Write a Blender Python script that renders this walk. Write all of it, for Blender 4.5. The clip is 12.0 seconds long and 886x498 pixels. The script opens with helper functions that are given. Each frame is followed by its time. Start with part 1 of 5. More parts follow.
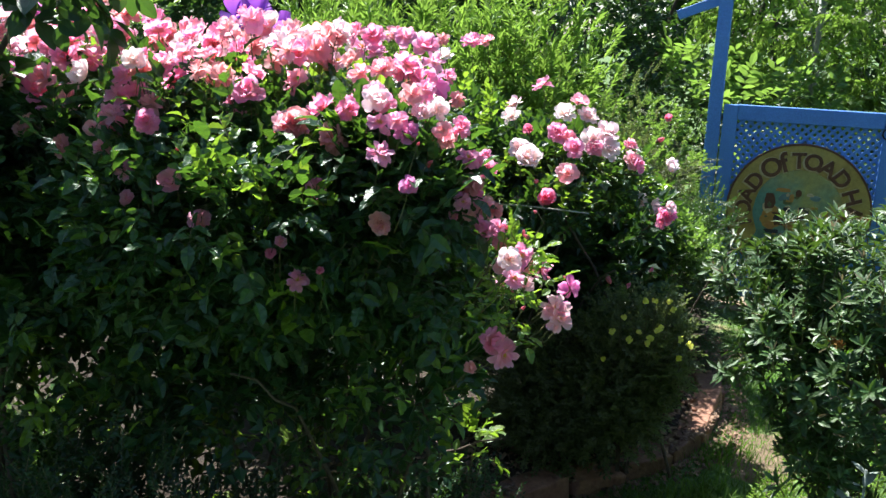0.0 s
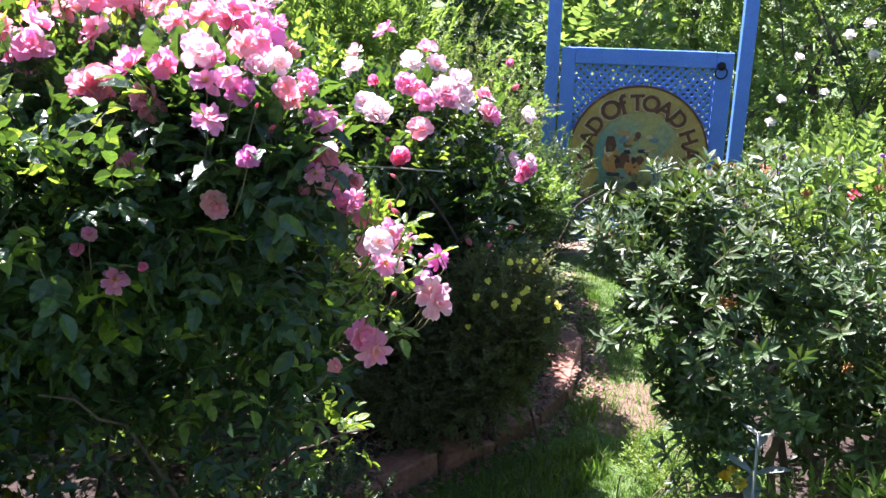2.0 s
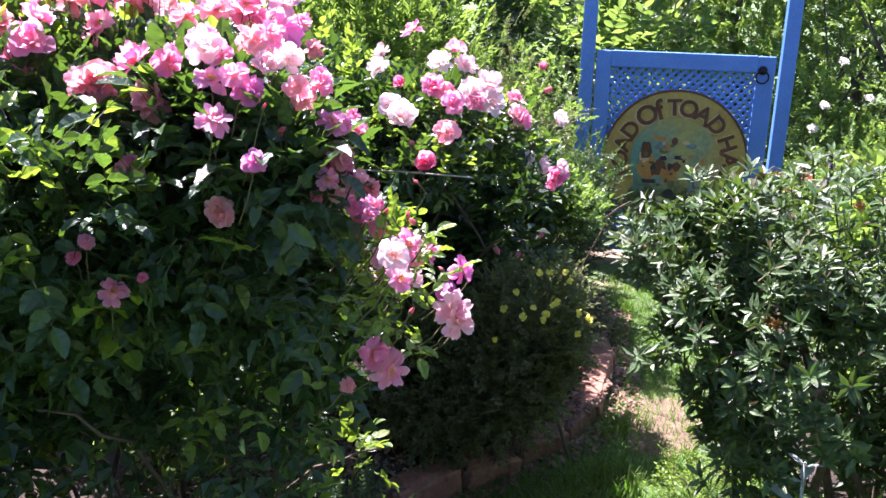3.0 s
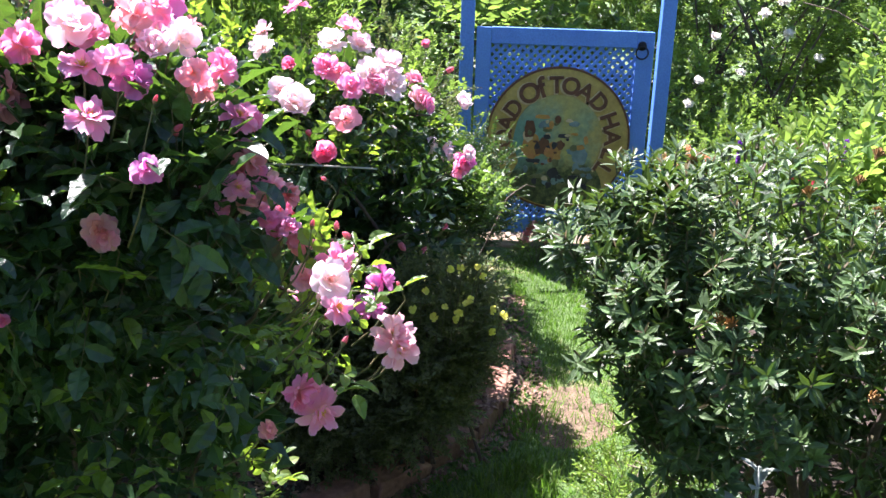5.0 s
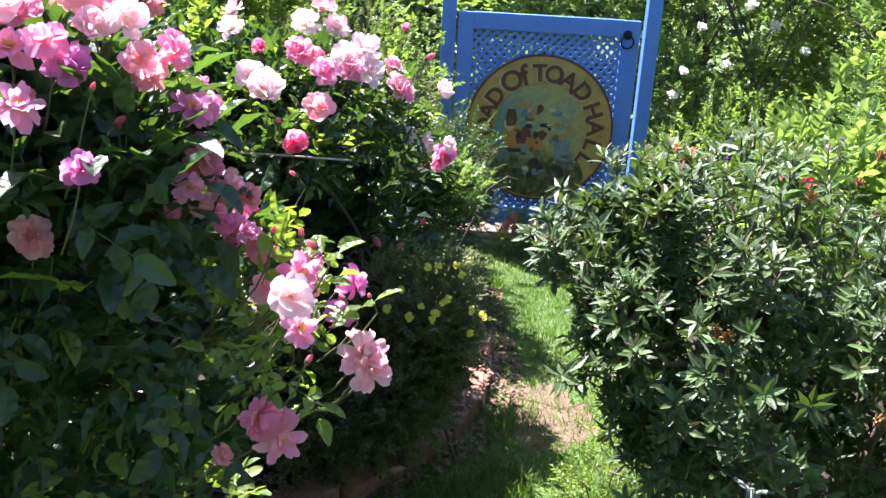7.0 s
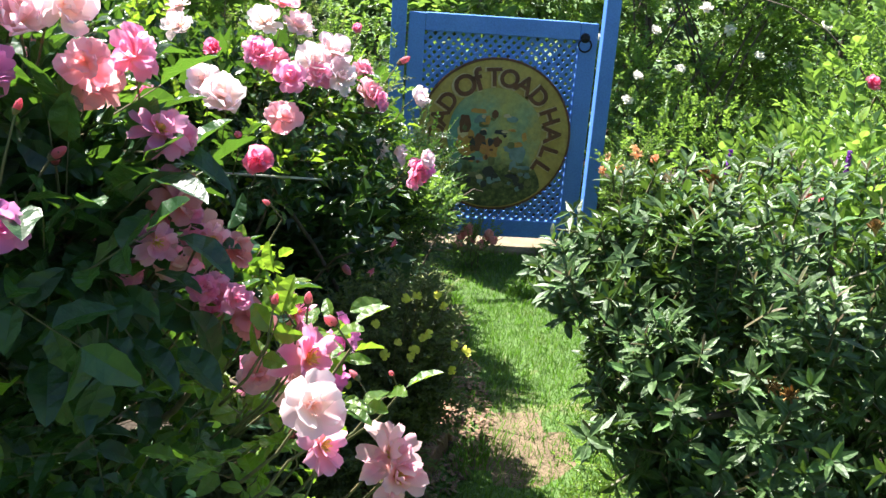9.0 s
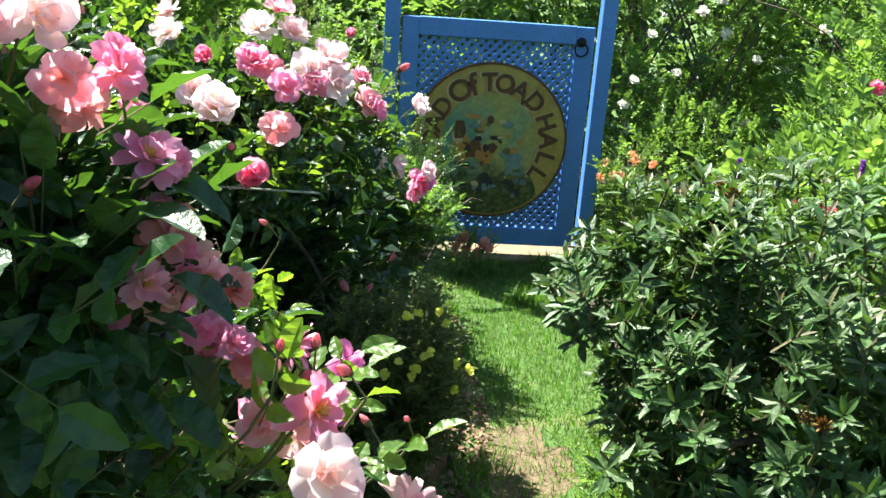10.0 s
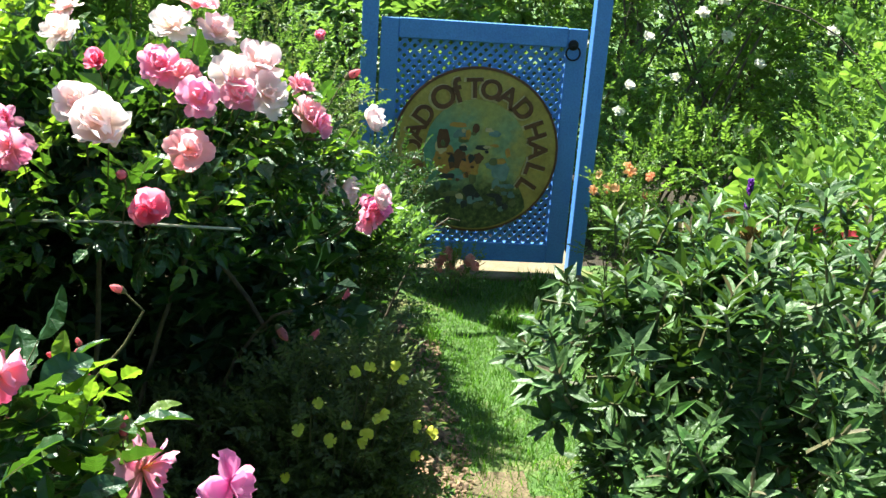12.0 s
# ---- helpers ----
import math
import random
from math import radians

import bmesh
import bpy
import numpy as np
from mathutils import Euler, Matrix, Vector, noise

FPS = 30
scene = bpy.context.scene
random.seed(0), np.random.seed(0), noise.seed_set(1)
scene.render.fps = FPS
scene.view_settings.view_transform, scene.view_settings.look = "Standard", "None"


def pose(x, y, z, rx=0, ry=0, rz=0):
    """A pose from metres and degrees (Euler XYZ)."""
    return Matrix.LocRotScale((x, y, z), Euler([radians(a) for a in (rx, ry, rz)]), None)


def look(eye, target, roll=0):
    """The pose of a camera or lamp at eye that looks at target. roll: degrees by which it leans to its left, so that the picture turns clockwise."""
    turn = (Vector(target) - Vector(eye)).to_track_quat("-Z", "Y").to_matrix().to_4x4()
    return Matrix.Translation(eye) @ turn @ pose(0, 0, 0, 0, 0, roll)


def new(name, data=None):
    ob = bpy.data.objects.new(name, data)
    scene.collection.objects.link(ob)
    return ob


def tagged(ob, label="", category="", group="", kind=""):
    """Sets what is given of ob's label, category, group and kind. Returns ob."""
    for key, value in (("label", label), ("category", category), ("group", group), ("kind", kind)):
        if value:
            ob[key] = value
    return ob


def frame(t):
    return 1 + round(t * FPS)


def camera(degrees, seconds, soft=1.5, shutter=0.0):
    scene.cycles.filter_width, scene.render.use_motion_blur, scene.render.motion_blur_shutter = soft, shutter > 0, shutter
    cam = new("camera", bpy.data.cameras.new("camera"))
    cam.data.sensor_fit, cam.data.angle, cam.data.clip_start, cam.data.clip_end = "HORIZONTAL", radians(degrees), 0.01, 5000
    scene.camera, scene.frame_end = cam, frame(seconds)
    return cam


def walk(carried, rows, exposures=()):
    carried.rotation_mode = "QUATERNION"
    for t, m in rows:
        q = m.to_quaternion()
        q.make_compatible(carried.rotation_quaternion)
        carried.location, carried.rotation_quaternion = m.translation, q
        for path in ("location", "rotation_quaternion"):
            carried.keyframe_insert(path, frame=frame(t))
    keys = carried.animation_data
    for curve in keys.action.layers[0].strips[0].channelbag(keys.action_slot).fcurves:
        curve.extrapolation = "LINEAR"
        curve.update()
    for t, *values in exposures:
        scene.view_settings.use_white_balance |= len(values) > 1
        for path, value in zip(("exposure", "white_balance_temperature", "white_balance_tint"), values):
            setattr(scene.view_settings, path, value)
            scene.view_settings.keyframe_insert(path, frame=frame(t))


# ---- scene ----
cam = camera(52.0, 12.0)
PATH = [
    (0, (0.263, -0.344, 1.526), (-0.387, 1.487, 1.051), 2.2),
    (0.5, (0.216, -0.266, 1.51), (-0.295, 1.597, 0.994), 2.0),
    (1, (0.173, -0.192, 1.514), (-0.182, 1.699, 0.966), 1.4),
    (1.5, (0.159, -0.15, 1.506), (-0.125, 1.747, 0.938), 1.3),
    (2, (0.147, -0.104, 1.504), (-0.142, 1.791, 0.935), 1.5),
    (2.5, (0.148, -0.052, 1.494), (-0.192, 1.839, 0.935), 1.7),
    (2.7, (0.149, -0.03, 1.491), (-0.216, 1.854, 0.928), 1.8),
    (4.3, (0.067, 0.144, 1.471), (-0.126, 2.051, 0.9), 0.6),
    (4.5, (0.05, 0.167, 1.468), (-0.089, 2.075, 0.887), 1.1),
    (5, (0.021, 0.199, 1.468), (-0.044, 2.107, 0.869), 1.8),
    (5.5, (0.017, 0.228, 1.465), (-0.025, 2.131, 0.851), 2.2),
    (6, (0.02, 0.259, 1.467), (-0.013, 2.163, 0.855), 2.8),
    (6.5, (0.017, 0.275, 1.464), (0.004, 2.178, 0.85), 3.4),
    (7, (0.016, 0.314, 1.462), (0.003, 2.212, 0.833), 3.3),
    (7.2, (0.022, 0.334, 1.462), (0.001, 2.233, 0.835), 3.5),
    (8.8, (-0.059, 0.529, 1.445), (0.041, 2.426, 0.819), 3.7),
    (9, (-0.088, 0.561, 1.431), (0.05, 2.459, 0.816), 4.1),
    (9.5, (-0.111, 0.599, 1.43), (0.056, 2.495, 0.816), 4.3),
    (10, (-0.108, 0.642, 1.428), (0.052, 2.541, 0.821), 4.1),
    (10.5, (-0.083, 0.717, 1.427), (0.053, 2.623, 0.838), 4.0),
    (11, (-0.04, 0.8, 1.426), (0.083, 2.707, 0.836), 4.2),
    (11.5, (-0.018, 0.865, 1.415), (0.111, 2.763, 0.8), 4.4),
    (12, (-0.018, 0.936, 1.404), (0.146, 2.837, 0.805), 4.0),
]
EXPOSURES = [(0, 1.76, 6200, 8), (0.8, 2.06, 6150, 18), (1.6, 2.4, 6100, 30), (2.5, 2.46, 6050, 38), (4.3, 2.4, 6100, 30), (7, 2.42, 6150, 28), (9.2, 2.2, 6550, 6), (12, 2.1, 6700, -10)]
walk(cam, [(t, look(eye, target, roll)) for t, eye, target, roll in PATH], EXPOSURES)

# ---- daylight ----
SUN_FROM = Vector((-0.39, 0.44, 1.0)).normalized()
world = bpy.data.worlds.new("sky")
scene.world = world
world.use_nodes = True
wn = world.node_tree
sky = wn.nodes.new("ShaderNodeTexSky")
sky.sky_type = "NISHITA"
sky.sun_disc = False
sky.ozone_density = 3.5
sky.sun_elevation = math.asin(SUN_FROM.z)
sky.sun_rotation = math.atan2(SUN_FROM.x, SUN_FROM.y)
wn.links.new(sky.outputs[0], wn.nodes["Background"].inputs[0])
wn.nodes["Background"].inputs[1].default_value = 0.065
sun = new("sun", bpy.data.lights.new("sun", "SUN"))
sun.data.energy = 5.0
sun.data.angle = radians(0.53)
sun.data.color = (1.0, 0.96, 0.89)
sun.matrix_world = look(SUN_FROM * 30, (0, 0, 0))


# ---- materials ----
def rgb(c):
    return (c[0], c[1], c[2], 1.0)


def base_mat(name):
    m = bpy.data.materials.new(name)
    m.use_nodes = True
    nt = m.node_tree
    return m, nt, nt.nodes["Principled BSDF"], nt.nodes["Material Output"]


def ramp(nt, fac, stops):
    r = nt.nodes.new("ShaderNodeValToRGB")
    e = r.color_ramp.elements
    while len(e) < len(stops):
        e.new(0.5)
    for k, (p, c) in zip(e, stops):
        k.position, k.color = p, rgb(c)
    nt.links.new(fac, r.inputs[0])
    return r.outputs[0]


def noise_tex(nt, scale, detail=4.0, rough=0.6, coords="Object"):
    tc = nt.nodes.new("ShaderNodeTexCoord")
    n = nt.nodes.new("ShaderNodeTexNoise")
    n.inputs["Scale"].default_value = scale
    n.inputs["Detail"].default_value = detail
    n.inputs["Roughness"].default_value = rough
    nt.links.new(tc.outputs[coords], n.inputs["Vector"])
    return n.outputs["Fac"]


def mix_col(nt, fac, a, b, mode="MIX"):
    m = nt.nodes.new("ShaderNodeMix")
    m.data_type = "RGBA"
    m.blend_type = mode
    for sock, v in ((m.inputs[0], fac), (m.inputs[6], a), (m.inputs[7], b)):
        if isinstance(v, (int, float)):
            sock.default_value = v
        elif isinstance(v, tuple):
            sock.default_value = rgb(v)
        else:
            nt.links.new(v, sock)
    return m.outputs[2]


def bump(nt, p, height, strength, dist=0.01):
    b = nt.nodes.new("ShaderNodeBump")
    b.inputs["Strength"].default_value = strength
    b.inputs["Distance"].default_value = dist
    nt.links.new(height, b.inputs["Height"])
    nt.links.new(b.outputs[0], p.inputs["Normal"])


def any_random(nt):
    """A number that differs from leaf to leaf and from piece to piece."""
    g = nt.nodes.new("ShaderNodeNewGeometry")
    o = nt.nodes.new("ShaderNodeObjectInfo")
    a = nt.nodes.new("ShaderNodeMath")
    a.operation = "ADD"
    f = nt.nodes.new("ShaderNodeMath")
    f.operation = "FRACT"
    nt.links.new(g.outputs["Random Per Island"], a.inputs[0])
    nt.links.new(o.outputs["Random"], a.inputs[1])
    nt.links.new(a.outputs[0], f.inputs[0])
    return f.outputs[0]


def leaf_mat(name, stops, glow, rough=0.38, through_part=0.4, spot=60.0, coat=0.0, gloss=0.5):
    """Thin leaf: glossy top, light shines through it in the colour glow."""
    m, nt, p, out = base_mat(name)
    r = any_random(nt)
    c = ramp(nt, r, stops)
    n = noise_tex(nt, spot, 3.0)
    c2 = mix_col(nt, ramp(nt, n, [(0.35, (0, 0, 0)), (0.75, (0.55, 0.55, 0.55))]), c, tuple(min(1, x * 1.7 + 0.01) for x in stops[-1][1]))
    nt.links.new(c2, p.inputs["Base Color"])
    p.inputs["Roughness"].default_value = rough
    p.inputs["Coat Weight"].default_value = coat
    p.inputs["Specular IOR Level"].default_value = gloss
    bump(nt, p, noise_tex(nt, spot * 3, 3.0), 0.5, 0.003)
    t = nt.nodes.new("ShaderNodeBsdfTranslucent")
    gl = mix_col(nt, r, tuple(x * 0.65 for x in glow), glow)
    nt.links.new(gl, t.inputs["Color"])
    mx = nt.nodes.new("ShaderNodeMixShader")
    mx.inputs[0].default_value = through_part
    nt.links.new(p.outputs[0], mx.inputs[1])
    nt.links.new(t.outputs[0], mx.inputs[2])
    nt.links.new(mx.outputs[0], out.inputs[0])
    return m


def solid_mat(name, a, b, scale=8.0, rough=0.7, relief=0.3, dist=0.005, metal=0.0, fine=90.0, vary=0.0):
    """Opaque surface: two colours at a coarse scale, a fine grain over it."""
    m, nt, p, out = base_mat(name)
    n = noise_tex(nt, scale, 6.0, 0.65)
    c = ramp(nt, n, [(0.3, a), (0.7, b)])
    f = noise_tex(nt, fine, 3.0)
    c = mix_col(nt, 0.35, c, ramp(nt, f, [(0.3, (0.25, 0.25, 0.25)), (0.7, (0.8, 0.8, 0.8))]), "OVERLAY")
    if vary:
        c = mix_col(nt, vary, c, ramp(nt, any_random(nt), [(0.0, (0.2, 0.2, 0.2)), (1.0, (0.85, 0.8, 0.75))]), "OVERLAY")
    nt.links.new(c, p.inputs["Base Color"])
    p.inputs["Roughness"].default_value = rough
    p.inputs["Metallic"].default_value = metal
    bump(nt, p, f, relief, dist)
    return m


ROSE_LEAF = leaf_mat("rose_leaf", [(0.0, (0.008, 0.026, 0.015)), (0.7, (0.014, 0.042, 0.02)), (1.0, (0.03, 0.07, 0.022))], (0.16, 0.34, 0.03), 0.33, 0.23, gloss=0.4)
ROSE_LEAF_LIGHT = leaf_mat("young_and_sunlit_rose_leaf", [(0.0, (0.03, 0.08, 0.018)), (0.6, (0.06, 0.13, 0.02)), (1.0, (0.12, 0.17, 0.03))], (0.34, 0.55, 0.04), 0.38, 0.42)
RHODO_LEAF = leaf_mat("rhododendron_leaf", [(0.0, (0.010, 0.026, 0.008)), (0.6, (0.020, 0.045, 0.011)), (0.86, (0.025, 0.065, 0.018)), (0.9, (0.05, 0.13, 0.025)), (1.0, (0.09, 0.15, 0.05))], (0.20, 0.36, 0.04), 0.42, 0.14, gloss=0.36)
SHOOT_LEAF = leaf_mat("brown_young_leaf", [(0.0, (0.09, 0.055, 0.04)), (0.6, (0.12, 0.09, 0.055)), (1.0, (0.12, 0.13, 0.06))], (0.26, 0.2, 0.1), 0.6, 0.25)
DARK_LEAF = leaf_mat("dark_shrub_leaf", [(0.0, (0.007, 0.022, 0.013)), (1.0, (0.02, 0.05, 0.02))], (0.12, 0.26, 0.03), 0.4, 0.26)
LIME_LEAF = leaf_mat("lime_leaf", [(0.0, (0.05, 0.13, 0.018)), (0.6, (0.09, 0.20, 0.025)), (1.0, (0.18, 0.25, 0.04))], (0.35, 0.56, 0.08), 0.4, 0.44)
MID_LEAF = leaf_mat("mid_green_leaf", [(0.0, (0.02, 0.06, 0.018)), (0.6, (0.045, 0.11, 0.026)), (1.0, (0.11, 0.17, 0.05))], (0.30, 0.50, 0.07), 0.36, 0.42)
GREY_LEAF = leaf_mat("grey_green_leaf", [(0.0, (0.035, 0.06, 0.025)), (1.0, (0.11, 0.13, 0.055))], (0.26, 0.34, 0.08), 0.5, 0.35)
FELT_LEAF = leaf_mat("silver_felt_leaf", [(0.0, (0.16, 0.20, 0.17)), (1.0, (0.30, 0.34, 0.30))], (0.3, 0.36, 0.25), 0.85, 0.2)
def grass_mat():
    """Leaf green that turns to straw in patches."""
    m = leaf_mat("grass_blade", [(0.0, (0.025, 0.09, 0.012)), (0.75, (0.055, 0.155, 0.018)), (1.0, (0.15, 0.15, 0.05))], (0.18, 0.42, 0.03), 0.5, 0.38, gloss=0.3)
    nt = m.node_tree
    p = nt.nodes["Principled BSDF"]
    old = p.inputs["Base Color"].links[0].from_socket
    patch = ramp(nt, noise_tex(nt, 3.2, 5.0), [(0.52, (0, 0, 0)), (0.72, (0.8, 0.8, 0.8))])
    nt.links.new(mix_col(nt, patch, old, (0.22, 0.19, 0.07)), p.inputs["Base Color"])
    return m


GRASS_MAT = grass_mat()
STEM = solid_mat("green_stem", (0.06, 0.07, 0.03), (0.13, 0.10, 0.05), 30, 0.6)
BARK = solid_mat("bark", (0.05, 0.035, 0.025), (0.13, 0.095, 0.07), 22, 0.9, 0.8)
PALE_BARK = solid_mat("pale_bark", (0.22, 0.22, 0.18), (0.4, 0.38, 0.31), 18, 0.85, 0.6)
BLUE = solid_mat("blue_paint", (0.075, 0.20, 0.53), (0.10, 0.25, 0.61), 5, 0.42, 0.12, 0.002, 0.0, 140)
IRON = solid_mat("black_iron", (0.008, 0.008, 0.009), (0.02, 0.018, 0.017), 40, 0.5, 0.3, 0.002, 0.6)
BRICK = solid_mat("worn_brick", (0.17, 0.08, 0.052), (0.29, 0.155, 0.105), 14, 0.9, 0.9, 0.006, 0.0, 60, 0.5)
STONE = solid_mat("pale_stone", (0.13, 0.095, 0.06), (0.25, 0.185, 0.12), 9, 0.9, 0.6)
SOIL = solid_mat("bed_soil", (0.02, 0.014, 0.010), (0.055, 0.038, 0.026), 14, 1.0, 1.0, 0.02, 0.0, 70)
WORN = solid_mat("worn_earth", (0.09, 0.063, 0.038), (0.18, 0.13, 0.08), 16, 1.0, 1.0, 0.015, 0.0, 80)
CHIP = solid_mat("bark_chip", (0.10, 0.06, 0.04), (0.26, 0.17, 0.12), 40, 0.95, 0.6, 0.004, 0.0, 120, 0.7)


def petal_mat(name, stops, glow, rough=0.55, heart=0.0):
    m, nt, p, out = base_mat(name)
    o = nt.nodes.new("ShaderNodeObjectInfo")
    g = nt.nodes.new("ShaderNodeNewGeometry")
    c = ramp(nt, o.outputs["Random"], stops)
    c = mix_col(nt, 0.35, c, ramp(nt, g.outputs["Random Per Island"], [(0, (0.35, 0.32, 0.33)), (1, (0.72, 0.68, 0.7))]), "OVERLAY")
    c = mix_col(nt, 0.2, c, ramp(nt, noise_tex(nt, 45), [(0.3, (0.35, 0.3, 0.32)), (0.7, (0.8, 0.78, 0.78))]), "OVERLAY")
    if heart:
        tc = nt.nodes.new("ShaderNodeTexCoord")
        ln = nt.nodes.new("ShaderNodeVectorMath")
        ln.operation = "LENGTH"
        nt.links.new(tc.outputs["Object"], ln.inputs[0])
        far = nt.nodes.new("ShaderNodeMapRange")
        far.inputs["From Min"].default_value, far.inputs["From Max"].default_value = 0.006, heart
        nt.links.new(ln.outputs["Value"], far.inputs["Value"])
        c = mix_col(nt, ramp(nt, far.outputs[0], [(0.0, (0.5, 0.5, 0.5)), (0.45, (0, 0, 0))]), c, (0.88, 0.66, 0.34))
        c = mix_col(nt, ramp(nt, far.outputs[0], [(0.6, (0, 0, 0)), (1.0, (0.4, 0.4, 0.4))]), c, (0.93, 0.78, 0.83))
    nt.links.new(c, p.inputs["Base Color"])
    p.inputs["Roughness"].default_value = rough
    t = nt.nodes.new("ShaderNodeBsdfTranslucent")
    nt.links.new(mix_col(nt, 0.5, c, glow), t.inputs["Color"])
    mx = nt.nodes.new("ShaderNodeMixShader")
    mx.inputs[0].default_value = 0.62
    nt.links.new(p.outputs[0], mx.inputs[1])
    nt.links.new(t.outputs[0], mx.inputs[2])
    nt.links.new(mx.outputs[0], out.inputs[0])
    return m


PINK = petal_mat("pink_petal", [(0.0, (0.84, 0.22, 0.46)), (0.25, (0.86, 0.34, 0.56)), (0.5, (0.87, 0.39, 0.64)), (0.7, (0.88, 0.44, 0.47)), (0.88, (0.90, 0.58, 0.63)), (1.0, (0.85, 0.30, 0.40))], (1.0, 0.45, 0.62), heart=0.042)
PALE_PINK = petal_mat("pale_pink_petal", [(0.0, (0.90, 0.58, 0.70)), (0.5, (0.92, 0.74, 0.80)), (1.0, (0.94, 0.86, 0.88))], (1.0, 0.82, 0.87), heart=0.06)
HOT_PINK = petal_mat("hot_pink_petal", [(0.0, (0.84, 0.20, 0.36)), (1.0, (0.88, 0.34, 0.48))], (0.95, 0.3, 0.45))
DEEP_PINK = petal_mat("deep_pink_bud", [(0.0, (0.70, 0.05, 0.11)), (1.0, (0.80, 0.14, 0.24))], (0.9, 0.15, 0.2))
MAUVE = petal_mat("mauve_petal", [(0.0, (0.68, 0.20, 0.50)), (1.0, (0.75, 0.30, 0.58))], (0.85, 0.35, 0.6))
SPENT = petal_mat("faded_petal", [(0.0, (0.58, 0.22, 0.24)), (0.6, (0.76, 0.36, 0.38)), (1.0, (0.84, 0.50, 0.50))], (0.9, 0.42, 0.42))
WHITE = petal_mat("white_petal", [(0.0, (0.82, 0.80, 0.72)), (1.0, (0.88, 0.80, 0.75))], (0.9, 0.88, 0.8))
YELLOW = petal_mat("yellow_petal", [(0.0, (0.80, 0.76, 0.08)), (1.0, (0.86, 0.82, 0.2))], (0.9, 0.9, 0.15))
PURPLE = petal_mat("violet_petal", [(0.0, (0.20, 0.05, 0.42)), (1.0, (0.34, 0.10, 0.5))], (0.4, 0.12, 0.6))
STAMEN = solid_mat("stamen", (0.75, 0.5, 0.1), (0.85, 0.68, 0.2), 30, 0.8)
SEEDHEAD = solid_mat("dry_truss", (0.16, 0.07, 0.03), (0.40, 0.25, 0.06), 25, 0.9)


# ---- mesh helpers ----
def mesh_from(name, v, f, mats, mi=None, smooth=False):
    v = np.ascontiguousarray(v, dtype=np.float32)
    f = np.ascontiguousarray(f, dtype=np.int32)
    me = bpy.data.meshes.new(name)
    me.vertices.add(len(v))
    me.vertices.foreach_set("co", v.ravel())
    me.loops.add(f.size)
    me.loops.foreach_set("vertex_index", f.ravel())
    me.polygons.add(len(f))
    me.polygons.foreach_set("loop_start", np.arange(0, f.size, 3, dtype=np.int32))
    for m in mats:
        me.materials.append(m)
    if mi is not None:
        me.polygons.foreach_set("material_index", np.ascontiguousarray(mi, dtype=np.int32))
    me.polygons.foreach_set("use_smooth", np.full(len(f), smooth))
    me.update(calc_edges=True)
    me.validate()
    return me


def thing(name, label, category, at=(0, 0, 0), group="", kind=""):
    ob = new(name)
    ob.empty_display_size = 0.1
    ob.location = at
    return tagged(ob, label, category, group, kind)


def child(name, me, parent, m=None, label="", kind=""):
    """A part under its thing; m is its place in the world's axes, from the thing's base."""
    ob = new(name, me)
    ob.parent = parent
    if m is not None:
        ob.matrix_basis = m
    return tagged(ob, label, kind=kind)


def part(name, bm, material, parent, label=""):
    me = bpy.data.meshes.new(name)
    bm.to_mesh(me)
    bm.free()
    me.materials.append(material)
    return child(name, me, parent, None, label)


def bm_box(bm, lo, hi, bevel=0.004, turn=None):
    m = Matrix.LocRotScale([(a + b) / 2 for a, b in zip(lo, hi)], None, [b - a for a, b in zip(lo, hi)])
    r = bmesh.ops.create_cube(bm, size=1.0, matrix=(turn @ m) if turn else m)
    if bevel:
        es = list({e for v in r["verts"] for e in v.link_edges})
        bmesh.ops.bevel(bm, geom=es, offset=bevel, segments=2, affect="EDGES", profile=0.5)
    return bm


def cat(pieces):
    """Joins pieces (v, f, mi) into one."""
    vs, fs, ms, n = [], [], [], 0
    for v, f, m in pieces:
        vs.append(v)
        fs.append(f + n)
        ms.append(m)
        n += len(v)
    return np.concatenate(vs), np.concatenate(fs), np.concatenate(ms)


def rot(x=0.0, y=0.0, z=0.0):
    return np.array(Euler((x, y, z)).to_matrix())


